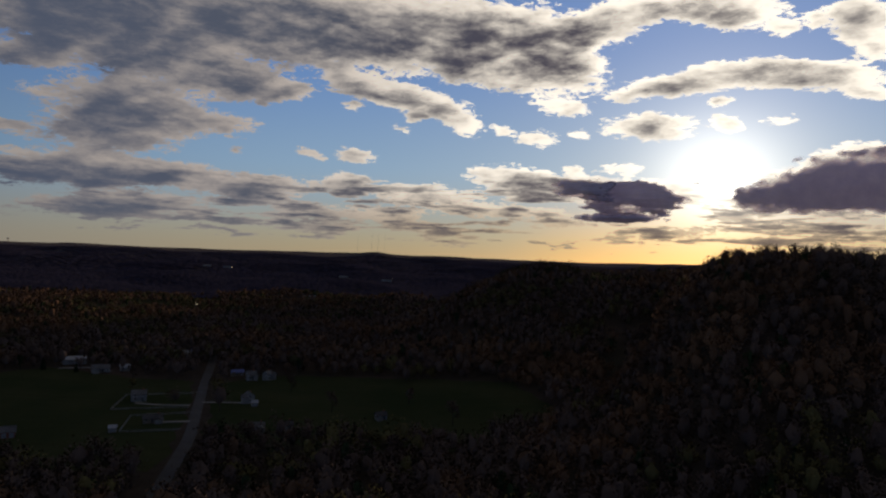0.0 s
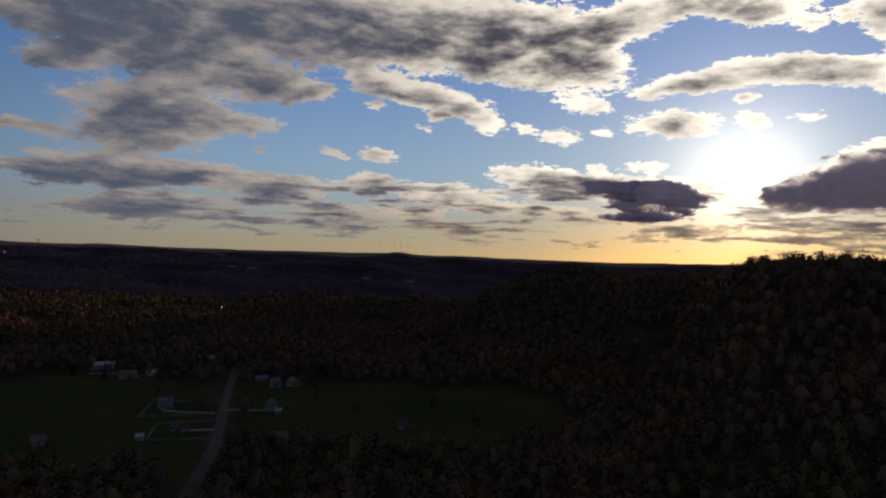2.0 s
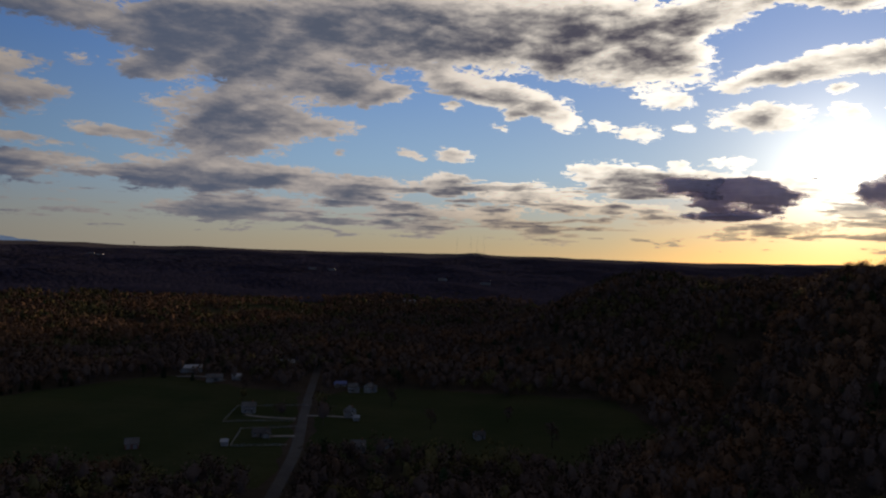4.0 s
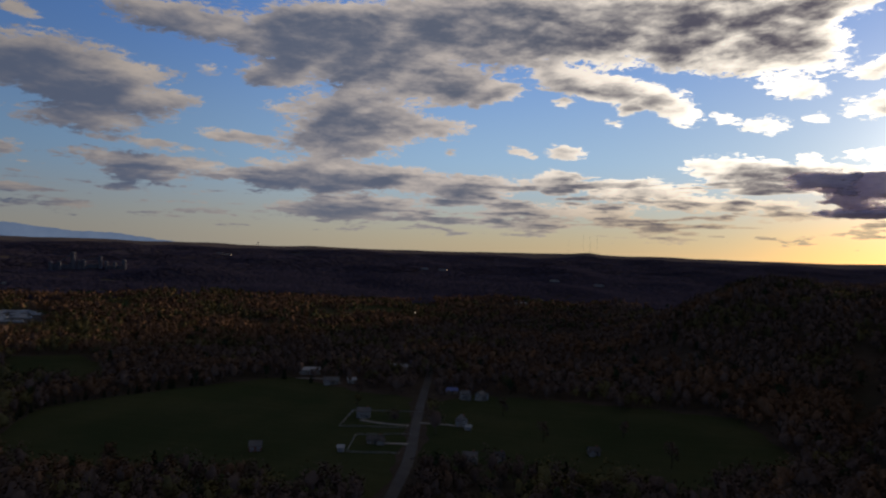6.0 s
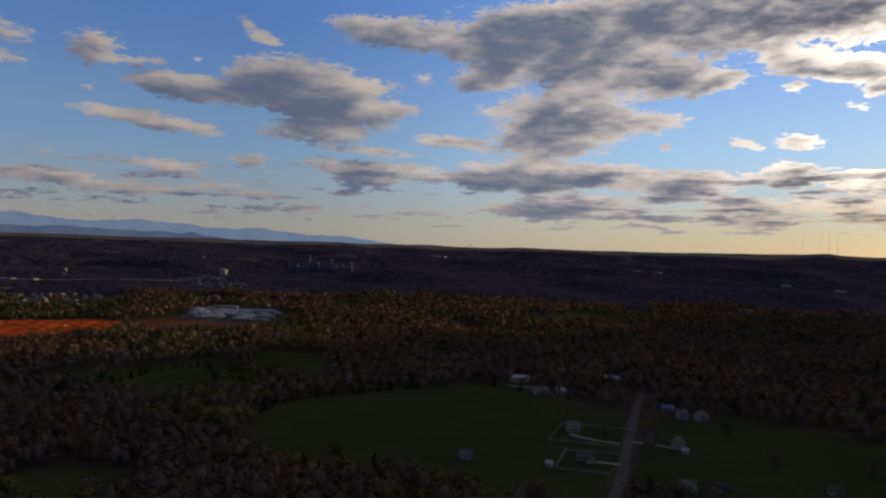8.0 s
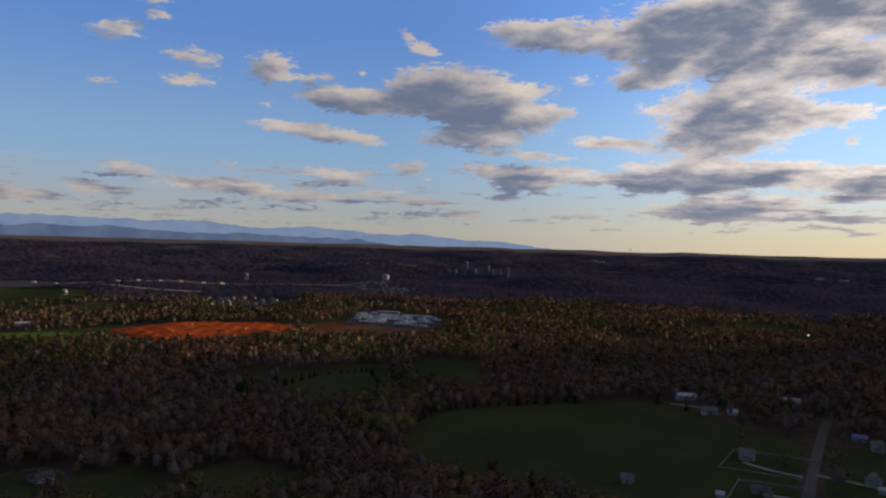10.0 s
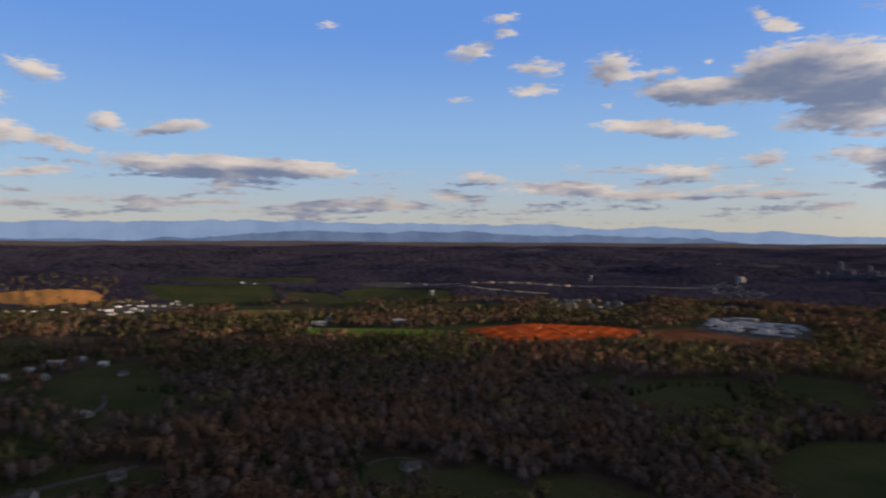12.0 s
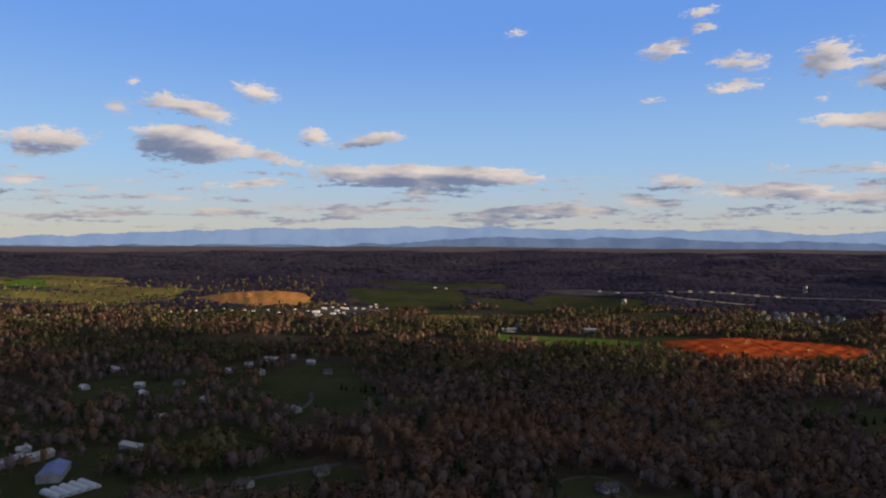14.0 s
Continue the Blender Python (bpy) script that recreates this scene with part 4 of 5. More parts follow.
stand_all(house("small white cottage with dark roof among trees", 11, 8, 3.0, 2.4, WHITE, SHINGLE, (5, 5, -3, -5)), [(-89, 420, 25), (-79, 357, 10), (-36, 455, 20)], group="cottages beside the pasture")
stand_all(shed("small pale-roofed barn among bare trees", 9, 7, 3.2, 2.4, BRICK, SHINGLE_PALE, 2, "barn", "barn"), [(-230, 380, 30)], clear=12)


def rail_fence(label, corners):
    """A three-rail fence along corners; posts every four metres."""
    ob = thing("fence", label, "fence", "lot fences")
    x0, y0 = corners[0]
    z0 = float(height(np.array(x0), np.array(y0)))
    ob.matrix_basis = pose(x0, y0, z0)
    for (ax, ay), (bx, by) in zip(corners, corners[1:]):
        long = math.hypot(bx - ax, by - ay)
        n = max(1, round(long / 4))
        turn = math.degrees(math.atan2(by - ay, bx - ax))
        zs = [float(height(np.array(ax + (bx - ax) * k / n), np.array(ay + (by - ay) * k / n))) - z0 for k in range(n + 1)]
        for k in range(n):
            px, py = ax + (bx - ax) * k / n, ay + (by - ay) * k / n
            part("post", box(0.22, 0.22, 1.7, px - x0, py - y0, zs[k] - 0.2, 0.03), WHITE, ob)
        for up in (0.5, 0.95, 1.4):
            part("rail", tube([(ax - x0, ay - y0, zs[0] + up), (bx - x0, by - y0, zs[-1] + up)], [0.075, 0.075], 4), WHITE, ob)
    return ob


rail_fence("white rail fence round a house lot", [(-172, 519), (-221, 503), (-209, 453), (-196, 458), (-164, 468)])
rail_fence("white rail fence round a lower lot", [(-157, 452), (-189, 437), (-178, 397), (-147, 407)])

# ---------- the nursery and houses in the west valley ----------
GH = greenhouse("milky white plastic greenhouse tunnel in a row")
for k in range(5):
    put_at(GH, -459 + 4.4 * k, -186 - 3.1 * k, 54.8, k == 0, 0.2, 16)
SPOTS += [(-425, -170, 26), (-440, -210, 22), (-430, -190, 24), (-500, -190, 20), (-450, -235, 20)]
stand_all(block("wide low building with a blue metal roof", 30, 20, 4.5, WHITE, 5), [(-500, -320, 20)], clear=20)
stand_all(shed("broad shed with a dull blue metal roof", 34, 17, 4.5, 2.6, WHITE, METAL_BLUE, 4), [(-476, -216, 15)], clear=21)
stand_all(shed("long low shed with a white metal roof", 26, 9, 3.6, 1.6, WHITE, METAL_WHITE, 4), [(-531, -190, 62), (-497, -258, 160), (-509, -245, 150)], clear=15, group="white nursery sheds")
stand_all(house("white gabled house beside nursery sheds", 14, 9, 4.0, 3.0, WHITE, METAL_WHITE, (6, 7, -4, -6)), [(-523, -260, 30)], clear=13)
stand_all(house("grey-roofed house at the looping driveway", 16, 9, 3.4, 2.8, WHITE, SHINGLE, (7, 8, 5, -6), True, True, True), [(-446, 124, -70)], clear=15)
stand_all(house("white-fronted house with dark roof among bare trees", 15, 9, 3.2, 2.6, WHITE, SHINGLE, (6, 7, -4, -5), True, True),
          [(-480, -50, 110), (-457, -92, 60), (-770, -243, 80), (-683, -228, 100), (-829, -98, 95)], clear=17, group="valley houses")
stand_all(house("small pale-roofed house in the wooded valley", 15, 10, 3.4, 2.6, WHITE, METAL_WHITE, (5, 6, 3, -5), plain=True),
          [(-830, -209, 75), (-867, -197, 110), (-885, -180, 80), (-914, -174, 95), (-751, -332, 60), (-853, -352, 100), (-615, -203, 120), (-894, -128, 85),
           (-651, -99, 40), (-690, -190, 60), (-760, -280, 90), (-720, -260, 45), (-940, -160, 70), (-820, -170, 20)], clear=17, group="valley houses")
stand_all(shed("long white roofed shed in the wooded valley", 30, 10, 3.6, 1.8, WHITE, METAL_WHITE, 4), [(-850, -346, 85), (-925, -183, 80)], clear=19, group="valley sheds", size=0.85)

# ---------- the sunlit ground and the town ----------
stand_all(shed("long white shed at a sunlit field edge", 30, 10, 4.5, 2.0, WHITE, METAL_WHITE, 4), [(-1228, 150, 82), (-1235, 290, 80), (-1262, 60, 95)], up=0.5, clear=18, group="field sheds")
stand_all(house("white house among sunlit trees", 15, 9, 4.5, 2.8, WHITE, SHINGLE_PALE, (6, 7, 4, -5)),
          [(-1110, -24, 70), (-1415, -25, 90), (-1300, 110, 60), (-1318, 175, 100), (-1340, 230, 80), (-1290, 330, 75)], up=0.5, clear=12, group="houses by the bright field")
BIG = block("white flat-roofed commercial building catching the sun", 18, 11, 4, CLEAN_WHITE, 5)
rng = np.random.RandomState(41)
stand_all(BIG, [(-1490 - 190 * rng.rand(), -235 + 140 * rng.rand(), 85 + rng.uniform(-12, 12)) for _ in range(13)], up=0.6, clear=18, group="town buildings", size=0.8)
SMALL = block("small white shop building in a roadside row", 11, 8, 3.6, CLEAN_WHITE, 3)
rng = np.random.RandomState(44)
row = []
for k in range(22):
    f = k / 21
    row.append((-1370 - 170 * min(1, f * 2.2) + rng.uniform(-22, 22), -780 + 560 * f + rng.uniform(-6, 6), 85 + rng.uniform(-20, 20)))
stand_all(SMALL, row, up=0.5, clear=17, group="roadside shops", size=0.7)
SPOTS += [(x + 34, y + 4, 26) for x, y, _ in row] + [(-1420, -160, 40), (-1440, -210, 40), (-1185, 150, 22), (-1190, 290, 22)]
for k in range(12):
    put_at(SMALL, -1640 - 70 * rng.rand(), -240 + 170 * rng.rand(), 80 + rng.uniform(-15, 15), False, 0.6, 16, 0.8)

# ---------- yard, housing hill, tank and plant ----------
def trailer(label):
    ob = thing("trailer", label, "trailer", "parked trailers")
    part("body", box(13, 2.6, 2.8, 0, 0, 1.1, 0.08), METAL_WHITE, ob)
    part("chassis", box(12, 1.2, 0.3, 0, 0, 0.8, 0), DARK_PAINT, ob)
    for x in (-5.2, -4.0, 4.6):
        for s in (-1, 1):
            part("wheel", tube([(x, s * 0.95, 0.5), (x, s * 1.28, 0.5)], [0.5, 0.5], 10), RUBBER, ob)
    part("rear_door", box(0.08, 2.3, 2.5, -6.55, 0, 1.2, 0.02), STEEL, ob)
    return ob


TR = trailer("white box trailer parked in the gravel yard")
count = 0
YARD = [(-960, 705), (-1035, 775), (-1108, 845), (-1105, 915), (-985, 895), (-882, 850), (-848, 806), (-880, 745)]
for r in range(14):
    for k in range(14):
        x, y = -985 + (k - 7) * 15 * 0.87 - (r - 7) * 8 * 0.5 * 1.6, 815 + (k - 7) * 15 * 0.5 + (r - 7) * 8 * 0.87 * 1.6
        if inside(np.array([x]), np.array([y]), YARD)[0] and rng.rand() < 0.55:
            put_at(TR, x + rng.uniform(-1, 1), y + rng.uniform(-1, 1), 30 + rng.uniform(-4, 4), count == 0, 0.75, 8)
            count += 1
stand_all(block("long grey warehouse at the back of the yard", 44, 16, 5, TAN, 8), [(-1060, 868, 35)], up=0.8, clear=26, group="yard warehouses")
HOME = house("small estate house with pale roof", 12.5, 9.5, 3.4, 2.2, WHITE, SHINGLE_PALE, None, False, plain=True)
homes = []
for (ax, ay), (bx, by), (cx, cy), (dx, dy), rows_n, cols_n in (((-1690, 1250), (-1800, 1410), (-1490, 1300), (-1335, 1085), 7, 8), ((-1543, 713), (-1437, 837), (-1321, 770), (-1356, 641), 5, 9),
                                                              ((-1260, 945), (-1275, 1015), (-1195, 1040), (-1180, 965), 3, 5)):
    for p in range(rows_n):
        for q in range(cols_n):
            g, f = p / (rows_n - 1), q / (cols_n - 1)
            if rng.rand() < 0.82:
                homes.append((ax * (1 - f) * (1 - g) + bx * f * (1 - g) + cx * f * g + dx * (1 - f) * g + rng.uniform(-6, 6),
                              ay * (1 - f) * (1 - g) + by * f * (1 - g) + cy * f * g + dy * (1 - f) * g + rng.uniform(-6, 6), 50 + 90 * rng.randint(0, 2) + rng.uniform(-12, 12)))
stand_all(HOME, homes, up=0.4, clear=20, group="estate houses")
shops = [(-1880 + 6 * k + rng.uniform(-15, 15), 640 + 26 * k, 100) for k in range(0, 12, 2)]
FARSHOP = block("low grey building beside the far highway", 13, 8, 3.5, TAN, 3)
stand_all(FARSHOP, shops, up=0.5, clear=16, group="highway buildings")
for x, y, a in [(-1985, 480, 60), (-1940, 520, 70), (-2151, 27, 85), (-2120, 60, 85), (-3790, -1560, 90), (-3811, -1473, 90), (-2300, 1760, 40), (-2350, 1800, 40)]:
    put_at(SMALL, x, y, a, False, 0.5, 16)


def water_tank(label, radius, tall, legs):
    ob = thing("water_tank", label, "water tank")
    base = 0.0
    if legs:
        base = tall
        for k in range(6):
            a = math.tau * k / 6
            part("leg", tube([(radius * math.cos(a), radius * math.sin(a), -0.5), (radius * 0.85 * math.cos(a), radius * 0.85 * math.sin(a), base + 1)], [0.5, 0.45], 6), STEEL, ob)
    z = [base, base + 0.2, base + radius * 1.1, base + radius * 1.3, base + radius * 1.45]
    part("tank", tube([(0, 0, q) for q in z], [radius * 0.9, radius, radius, radius * 0.7, 0.3], 24), WHITE, ob)
    part("rim", tube([(0, 0, base + radius * 1.08), (0, 0, base + radius * 1.14)], [radius * 1.03, radius * 1.03], 24), STEEL, ob)
    return ob


stand_all(water_tank("squat white water tank on the housing hill", 11, 9, True), [(-1766, 1429, 0)], clear=16)
stand_all(water_tank("white water tower on legs far across the valley", 5, 16, True), [(-1997, 1066, 0), (-2470, 4000, 0)], clear=10, group="far water towers")
stand_all(water_tank("white roadside tank beside the highway", 5, 6, True), [(-1719, 480, 0)], clear=10)


def silo_plant(label):
    ob = thing("silo_plant", label, "factory")
    for x, r, h in ((0, 7, 50), (17, 6, 25), (31, 6, 27), (-38, 6, 19), (78, 6, 38), (96, 5, 22), (148, 6, 29), (-62, 6, 17), (120, 5, 20)):
        part("silo", tube([(x, 0, -14), (x, 0, h), (x, 0, h + 3)], [r, r, r * 0.4], 14), PLANT, ob)
    for x, w, h in ((-26, 66, 13), (52, 50, 15), (122, 58, 12)):
        part("hall", box(w, 20, h + 13, x, 16, -14, 0.1), PLANT, ob)
    part("conveyor", tube([(-38, -5, 18), (0, -5, 48)], [1.4, 1.4], 6), PLANT, ob)
    part("conveyor", tube([(31, -5, 26), (78, -5, 37)], [1.2, 1.2], 6), PLANT, ob)
    return ob


stand_all(silo_plant("pale concrete silos of a distant plant"), [(-1775, 1800, 45)], up=2.0, clear=75)


def mast(label):
    ob = thing("mast", label, "radio mast", "radio masts")
    tall, n = 118.0, 10
    for k in range(3):
        a = math.tau * k / 3
        part("rail", tube([(1.0 * math.cos(a), 1.0 * math.sin(a), -0.5), (0.6 * math.cos(a), 0.6 * math.sin(a), tall)], [0.15, 0.11], 5), STEEL, ob)
    for i in range(n):
        z = tall * (i + 0.5) / n
        part("brace", tube([(-0.9, -0.5, z - 4), (0.9, 0.5, z + 4)], [0.09, 0.09], 4), STEEL, ob)
    part("antenna", tube([(0, 0, tall), (0, 0, tall + 8)], [0.15, 0.1], 5), STEEL, ob)
    return ob


stand_all(mast("tall thin lattice radio mast on the skyline knoll"), [(-452, 4470, 0), (-412, 4480, 20), (-370, 4490, 40), (-540, 4460, 10)], clear=5)


def lamp_post(label):
    ob = thing("street_lamp", label, "street lamp", "lit lamps")
    part("pole", tube([(0, 0, -13), (0, 0, 9), (0.6, 0, 9.6), (1.8, 0, 9.8)], [0.14, 0.10, 0.08, 0.07], 6), STEEL, ob)
    part("lamp_head", box(1.1, 0.7, 0.45, 2.2, 0, 9.6, 0.05), LAMP, ob, "glowing lamp head")
    return ob


stand_all(lamp_post("lit street lamp shining over the trees"), [(-376, 1081, 0), (-155, 2162, 0)], up=12.0, clear=5)
stand_all(block("pale-roofed far building in the woods", 30, 18, 5, WHITE, 4), [(-338, 2419, 10), (-298, 1597, 20), (-180, 2300, 15), (-1950, 2900, 20), (-2100, 3050, 30), (-900, 2700, 20), (-840, 2760, 10)],
          up=0.5, clear=20, group="far pale buildings")


def digger(label):
    ob = thing("excavator", label, "excavator", "earth movers")
    part("cab", box(2.6, 2.8, 1.8, 0, 0, 1.2, 0.1), YELLOW, ob)
    part("window", box(1.3, 1.2, 1.1, 0.6, 0.7, 3.0, 0.05), GLASS, ob)
    for s in (-1, 1):
        part("track", box(4.4, 0.7, 1.0, 0, s * 1.2, 0.05, 0.15), RUBBER, ob)
    part("boom", tube([(1.0, -0.4, 2.4), (4.0, -0.4, 5.2), (6.0, -0.4, 3.8)], [0.35, 0.3, 0.22], 6), YELLOW, ob)
    part("bucket", box(1.0, 1.2, 1.0, 6.1, -0.4, 2.7, 0.1), STEEL, ob)
    return ob


stand_all(digger("yellow excavator on the red building site"), [(-1040, 470, 30), (-965, 520, 110), (-990, 420, 200), (-940, 560, 60)], up=6.0, clear=5)
# ---------- trees ----------
def tree_skeleton(rng, tall, spread):
    """Tapered trunk and limbs as joined tubes."""
    bm = bmesh.new()
    tips = []

    def stick(a, b, r0, r1, sides):
        d = (b - a).to_track_quat("Z", "Y")
        ring = []
        for p, r in ((a, r0), (b, r1)):
            ring.append([bm.verts.new(p + d @ Vector((r * math.cos(math.tau * i / sides), r * math.sin(math.tau * i / sides), 0))) for i in range(sides)])
        for i in range(sides):
            bm.faces.new((ring[0][i], ring[0][(i + 1) % sides], ring[1][(i + 1) % sides], ring[1][i]))

    knee = Vector((rng.uniform(-0.5, 0.5), rng.uniform(-0.5, 0.5), tall * 0.4))
    top = Vector((rng.uniform(-1, 1), rng.uniform(-1, 1), tall * 0.82))
    stick(Vector((0, 0, -0.8)), knee, 0.42, 0.28, 6)
    stick(knee, top, 0.28, 0.08, 6)
    for k in range(9):
        f = 0.28 + 0.62 * k / 9
        a = rng.uniform(0, math.tau)
        start = knee.lerp(top, (f - 0.28) / 0.62) if f > 0.4 else Vector((0, 0, tall * f))
        out = spread * (1.05 - 0.55 * f) * rng.uniform(0.7, 1.1)
        end = start + Vector((math.cos(a) * out, math.sin(a) * out, tall * rng.uniform(0.10, 0.24)))
        stick(start, end, 0.15, 0.05, 4)
        tips.append(end)
        for _ in range(3):
            q = start.lerp(end, rng.uniform(0.4, 0.9))
            e = q + Vector((rng.uniform(-1.6, 1.6), rng.uniform(-1.6, 1.6), rng.uniform(0.8, 2.6)))
            stick(q, e, 0.06, 0.02, 3)
            tips.append(e)
    tips.append(top)
    return bm, tips


def tufts(rng, centres, spreads, count, size, flat=1.0):
    """Small loose triangles scattered round centres."""
    pick = rng.randint(0, len(centres), count)
    c = np.asarray(centres)[pick] + rng.normal(0, 1, (count, 3)) * np.asarray(spreads)[pick][:, None] * (1, 1, 0.75)
    a = rng.normal(0, 1, (count, 3))
    a /= np.linalg.norm(a, axis=1)[:, None]
    b = np.cross(a, rng.normal(0, 1, (count, 3)))
    b /= np.linalg.norm(b, axis=1)[:, None]
    s = size * rng.uniform(0.6, 1.4, (count, 1))
    v = np.stack([c + a * s, c - a * s * 0.6 + b * s * 0.8 * flat, c - a * s * 0.5 - b * s * 0.8 * flat], 1)
    return v.reshape(-1, 3), np.arange(count * 3).reshape(-1, 3)


def soft_crown(v, f, heart, leaf):
    """A crown mesh whose clumps take the light as one rounded body."""
    mid = v.reshape(-1, 3, 3).mean(1)
    out = mid - np.array(heart)
    out /= np.linalg.norm(out, axis=1)[:, None]
    turned = np.einsum("ij,ij->i", np.cross(v[1::3] - v[::3], v[2::3] - v[::3]), out) < 0
    f = f.copy()
    f[turned] = f[turned][:, ::-1]
    return arrays_mesh("crown", v, f, leaf, True, np.full(len(v), 0.5), np.repeat(out, 3, 0))


def make_tree(seed, tall, spread, leaf, label, count, size, fuzz, flat=1.0):
    rng = np.random.RandomState(seed)
    ob = thing("tree", label, "tree")
    bm, tips = tree_skeleton(rng, tall, spread)
    part("trunk", bm, BARK, ob)
    pts = [tuple(p) for p in tips]
    v, f = tufts(rng, pts, [fuzz] * len(pts), count, size, flat)
    v[:, 2] = np.maximum(v[:, 2], tall * 0.18)
    c = new("crown", soft_crown(v, f, (0, 0, tall * 0.42), leaf))
    c.parent = ob
    return ob


def make_cedar(seed, tall, wide, label):
    rng = np.random.RandomState(seed)
    ob = thing("tree", label, "evergreen tree")
    part("trunk", tube([(0, 0, -0.6), (0, 0, tall * 0.5), (0, 0, tall * 0.95)], [0.3, 0.2, 0.04], 6), BARK, ob)
    f = rng.uniform(0, 1, 260) ** 0.7
    a = rng.uniform(0, math.tau, 260)
    r = wide * (1.02 - (1 - f)) * rng.uniform(0.5, 1.05, 260)
    pts = np.stack([r * np.cos(a), r * np.sin(a), tall * (1.0 - 0.92 * f)], 1)
    v, t = tufts(rng, pts, np.full(260, 0.25), 420, 0.75)
    c = new("crown", soft_crown(v, t, (0, 0, tall * 0.25), NEEDLES))
    c.parent = ob
    return ob


KINDS = [
    make_tree(1, 16, 5.0, TWIGS, "tall bare brown broadleaf tree in early spring", 420, 0.55, 0.95),
    make_tree(2, 13, 4.6, TWIGS, "rounded bare tree with dense brown twigs", 420, 0.55, 0.9),
    make_tree(3, 14, 4.8, BUDS, "broadleaf tree with olive spring buds", 440, 0.6, 0.95),
    make_tree(4, 15, 4.6, RUST, "broadleaf tree with rust-brown buds", 430, 0.55, 0.95),
    make_cedar(5, 11, 2.6, "dark green pointed cedar"),
    make_tree(6, 17, 4.6, TWIGS, "thin bare tree with open branches", 240, 0.35, 0.8, 0.4),
]
USED = [False] * len(KINDS)


def plant(kind, x, y, turn, size):
    z = float(height(np.array(x), np.array(y)))
    m = pose(x, y, z, 0, 0, turn)
    if not USED[kind]:
        USED[kind] = True
        KINDS[kind].matrix_basis = m
        KINDS[kind].scale = (size, size, size)
        return KINDS[kind]
    ob = copy_thing(KINDS[kind], m)
    ob.scale = (size, size, size * 1.0)
    return ob


SPOT_CELLS = {}
for sx, sy, sr in SPOTS:
    for i in range(int((sx - sr) // 20), int((sx + sr) // 20) + 1):
        for j in range(int((sy - sr) // 20), int((sy + sr) // 20) + 1):
            SPOT_CELLS.setdefault((i, j), []).append((sx, sy, sr))


def open_ground(x, y):
    """Where trees may stand: not in fields, on roads or at houses."""
    ok = np.ones(len(x), dtype=bool)
    jx, jy = x + 9 * waves(x, y, 60, 97), y + 9 * waves(x, y, 60, 98)
    for ring in CLEAR:
        ok &= ~inside(jx, jy, ring)
    for k in np.nonzero(ok)[0]:
        for sx, sy, sr in SPOT_CELLS.get((int(x[k] // 20), int(y[k] // 20)), ()):
            if (x[k] - sx) ** 2 + (y[k] - sy) ** 2 < sr * sr:
                ok[k] = False
                break
    return ok


def scatter(rng, near, far, az_from, az_to, gap):
    """Even random places in a sector of the land."""
    span = az_to - az_from
    d, a = [], []
    for r in np.arange(near + gap / 2, far, gap):
        n = int(radians(span) * r / gap)
        d.append(r + gap * rng.uniform(-0.48, 0.48, n))
        a.append(np.radians(az_from + span * (np.arange(n) + 0.5 + rng.uniform(-0.45, 0.45, n)) / n))
    d, a = np.concatenate(d), np.concatenate(a)
    order = rng.permutation(len(d))
    d, a = d[order], a[order]
    return -d * np.sin(a), d * np.cos(a), d


def kind_of(x, y, rng):
    """0 bare brown, 1 olive, 2 rust, 3 evergreen, in drifts; golden kinds favoured in the sunlit strip."""
    drift = waves(x, y, 260, 91) + 0.6 * waves(x, y, 90, 92) + rng.normal(0, 0.28, len(x))
    k = np.zeros(len(x), dtype=int)
    k[drift > 0.85] = 1
    k[drift < -0.5] = 2
    # warm sunlight partly put into colour: more olive and rust crowns where sun falls
    lit = (-0.932 * x + 0.363 * y > 700) & (np.hypot(x, y) > 820)
    k[lit & (drift > -0.15)] = 1
    k[lit & (drift < -0.4)] = 2
    k[lit & (0.363 * x + 0.932 * y > 350) & (drift < 0.35)] = 2
    k[rng.uniform(0, 1, len(x)) < 0.06] = 3
    return k


# single trees: along the ridge top, round the houses, in the pastures
rng = np.random.RandomState(12)
for k in range(85):
    az = rng.uniform(-36, -15)
    d = rng.uniform(585, 690)
    plant(5 if rng.rand() < 0.7 else 0, -d * math.sin(radians(az)), d * math.cos(radians(az)), rng.uniform(0, 360), rng.uniform(0.7, 1.1))
for x, y, s, kd in ((-340, 300, 0.9, 4), (-352, 312, 0.8, 4), (-318, 300, 0.7, 4), (-262, 330, 0.9, 4), (-300, 288, 0.8, 1), (-246, 322, 0.8, 1), (-280, 300, 0.7, 2),
                    (-360, 300, 1.0, 1), (-420, 392, 0.9, 2), (-240, 555, 0.8, 0), (-225, 520, 0.6, 2), (-330, 590, 0.9, 4), (-300, 585, 0.7, 4), (-345, 602, 0.8, 1),
                    (-60, 380, 1.1, 4), (-45, 388, 1.2, 4), (-52, 372, 1.0, 4), (-70, 470, 0.8, 0), (10, 440, 0.9, 0), (-20, 500, 0.8, 1), (-110, 530, 0.8, 0)):
    plant(kd, x, y, rng.uniform(0, 360), s)
x, y, d = scatter(rng, 330, 520, 2, 122, 15)
ok = open_ground(x, y)
x, y = x[ok][:190], y[ok][:190]
kd = kind_of(x, y, rng)
SINGLE = list(zip(x, y))
for px, py, q in zip(x, y, kd):
    plant((rng.choice([0, 1]), 2, 3, 4)[q] if q else int(rng.choice([0, 1])), px, py, rng.uniform(0, 360), rng.uniform(0.7, 1.1))


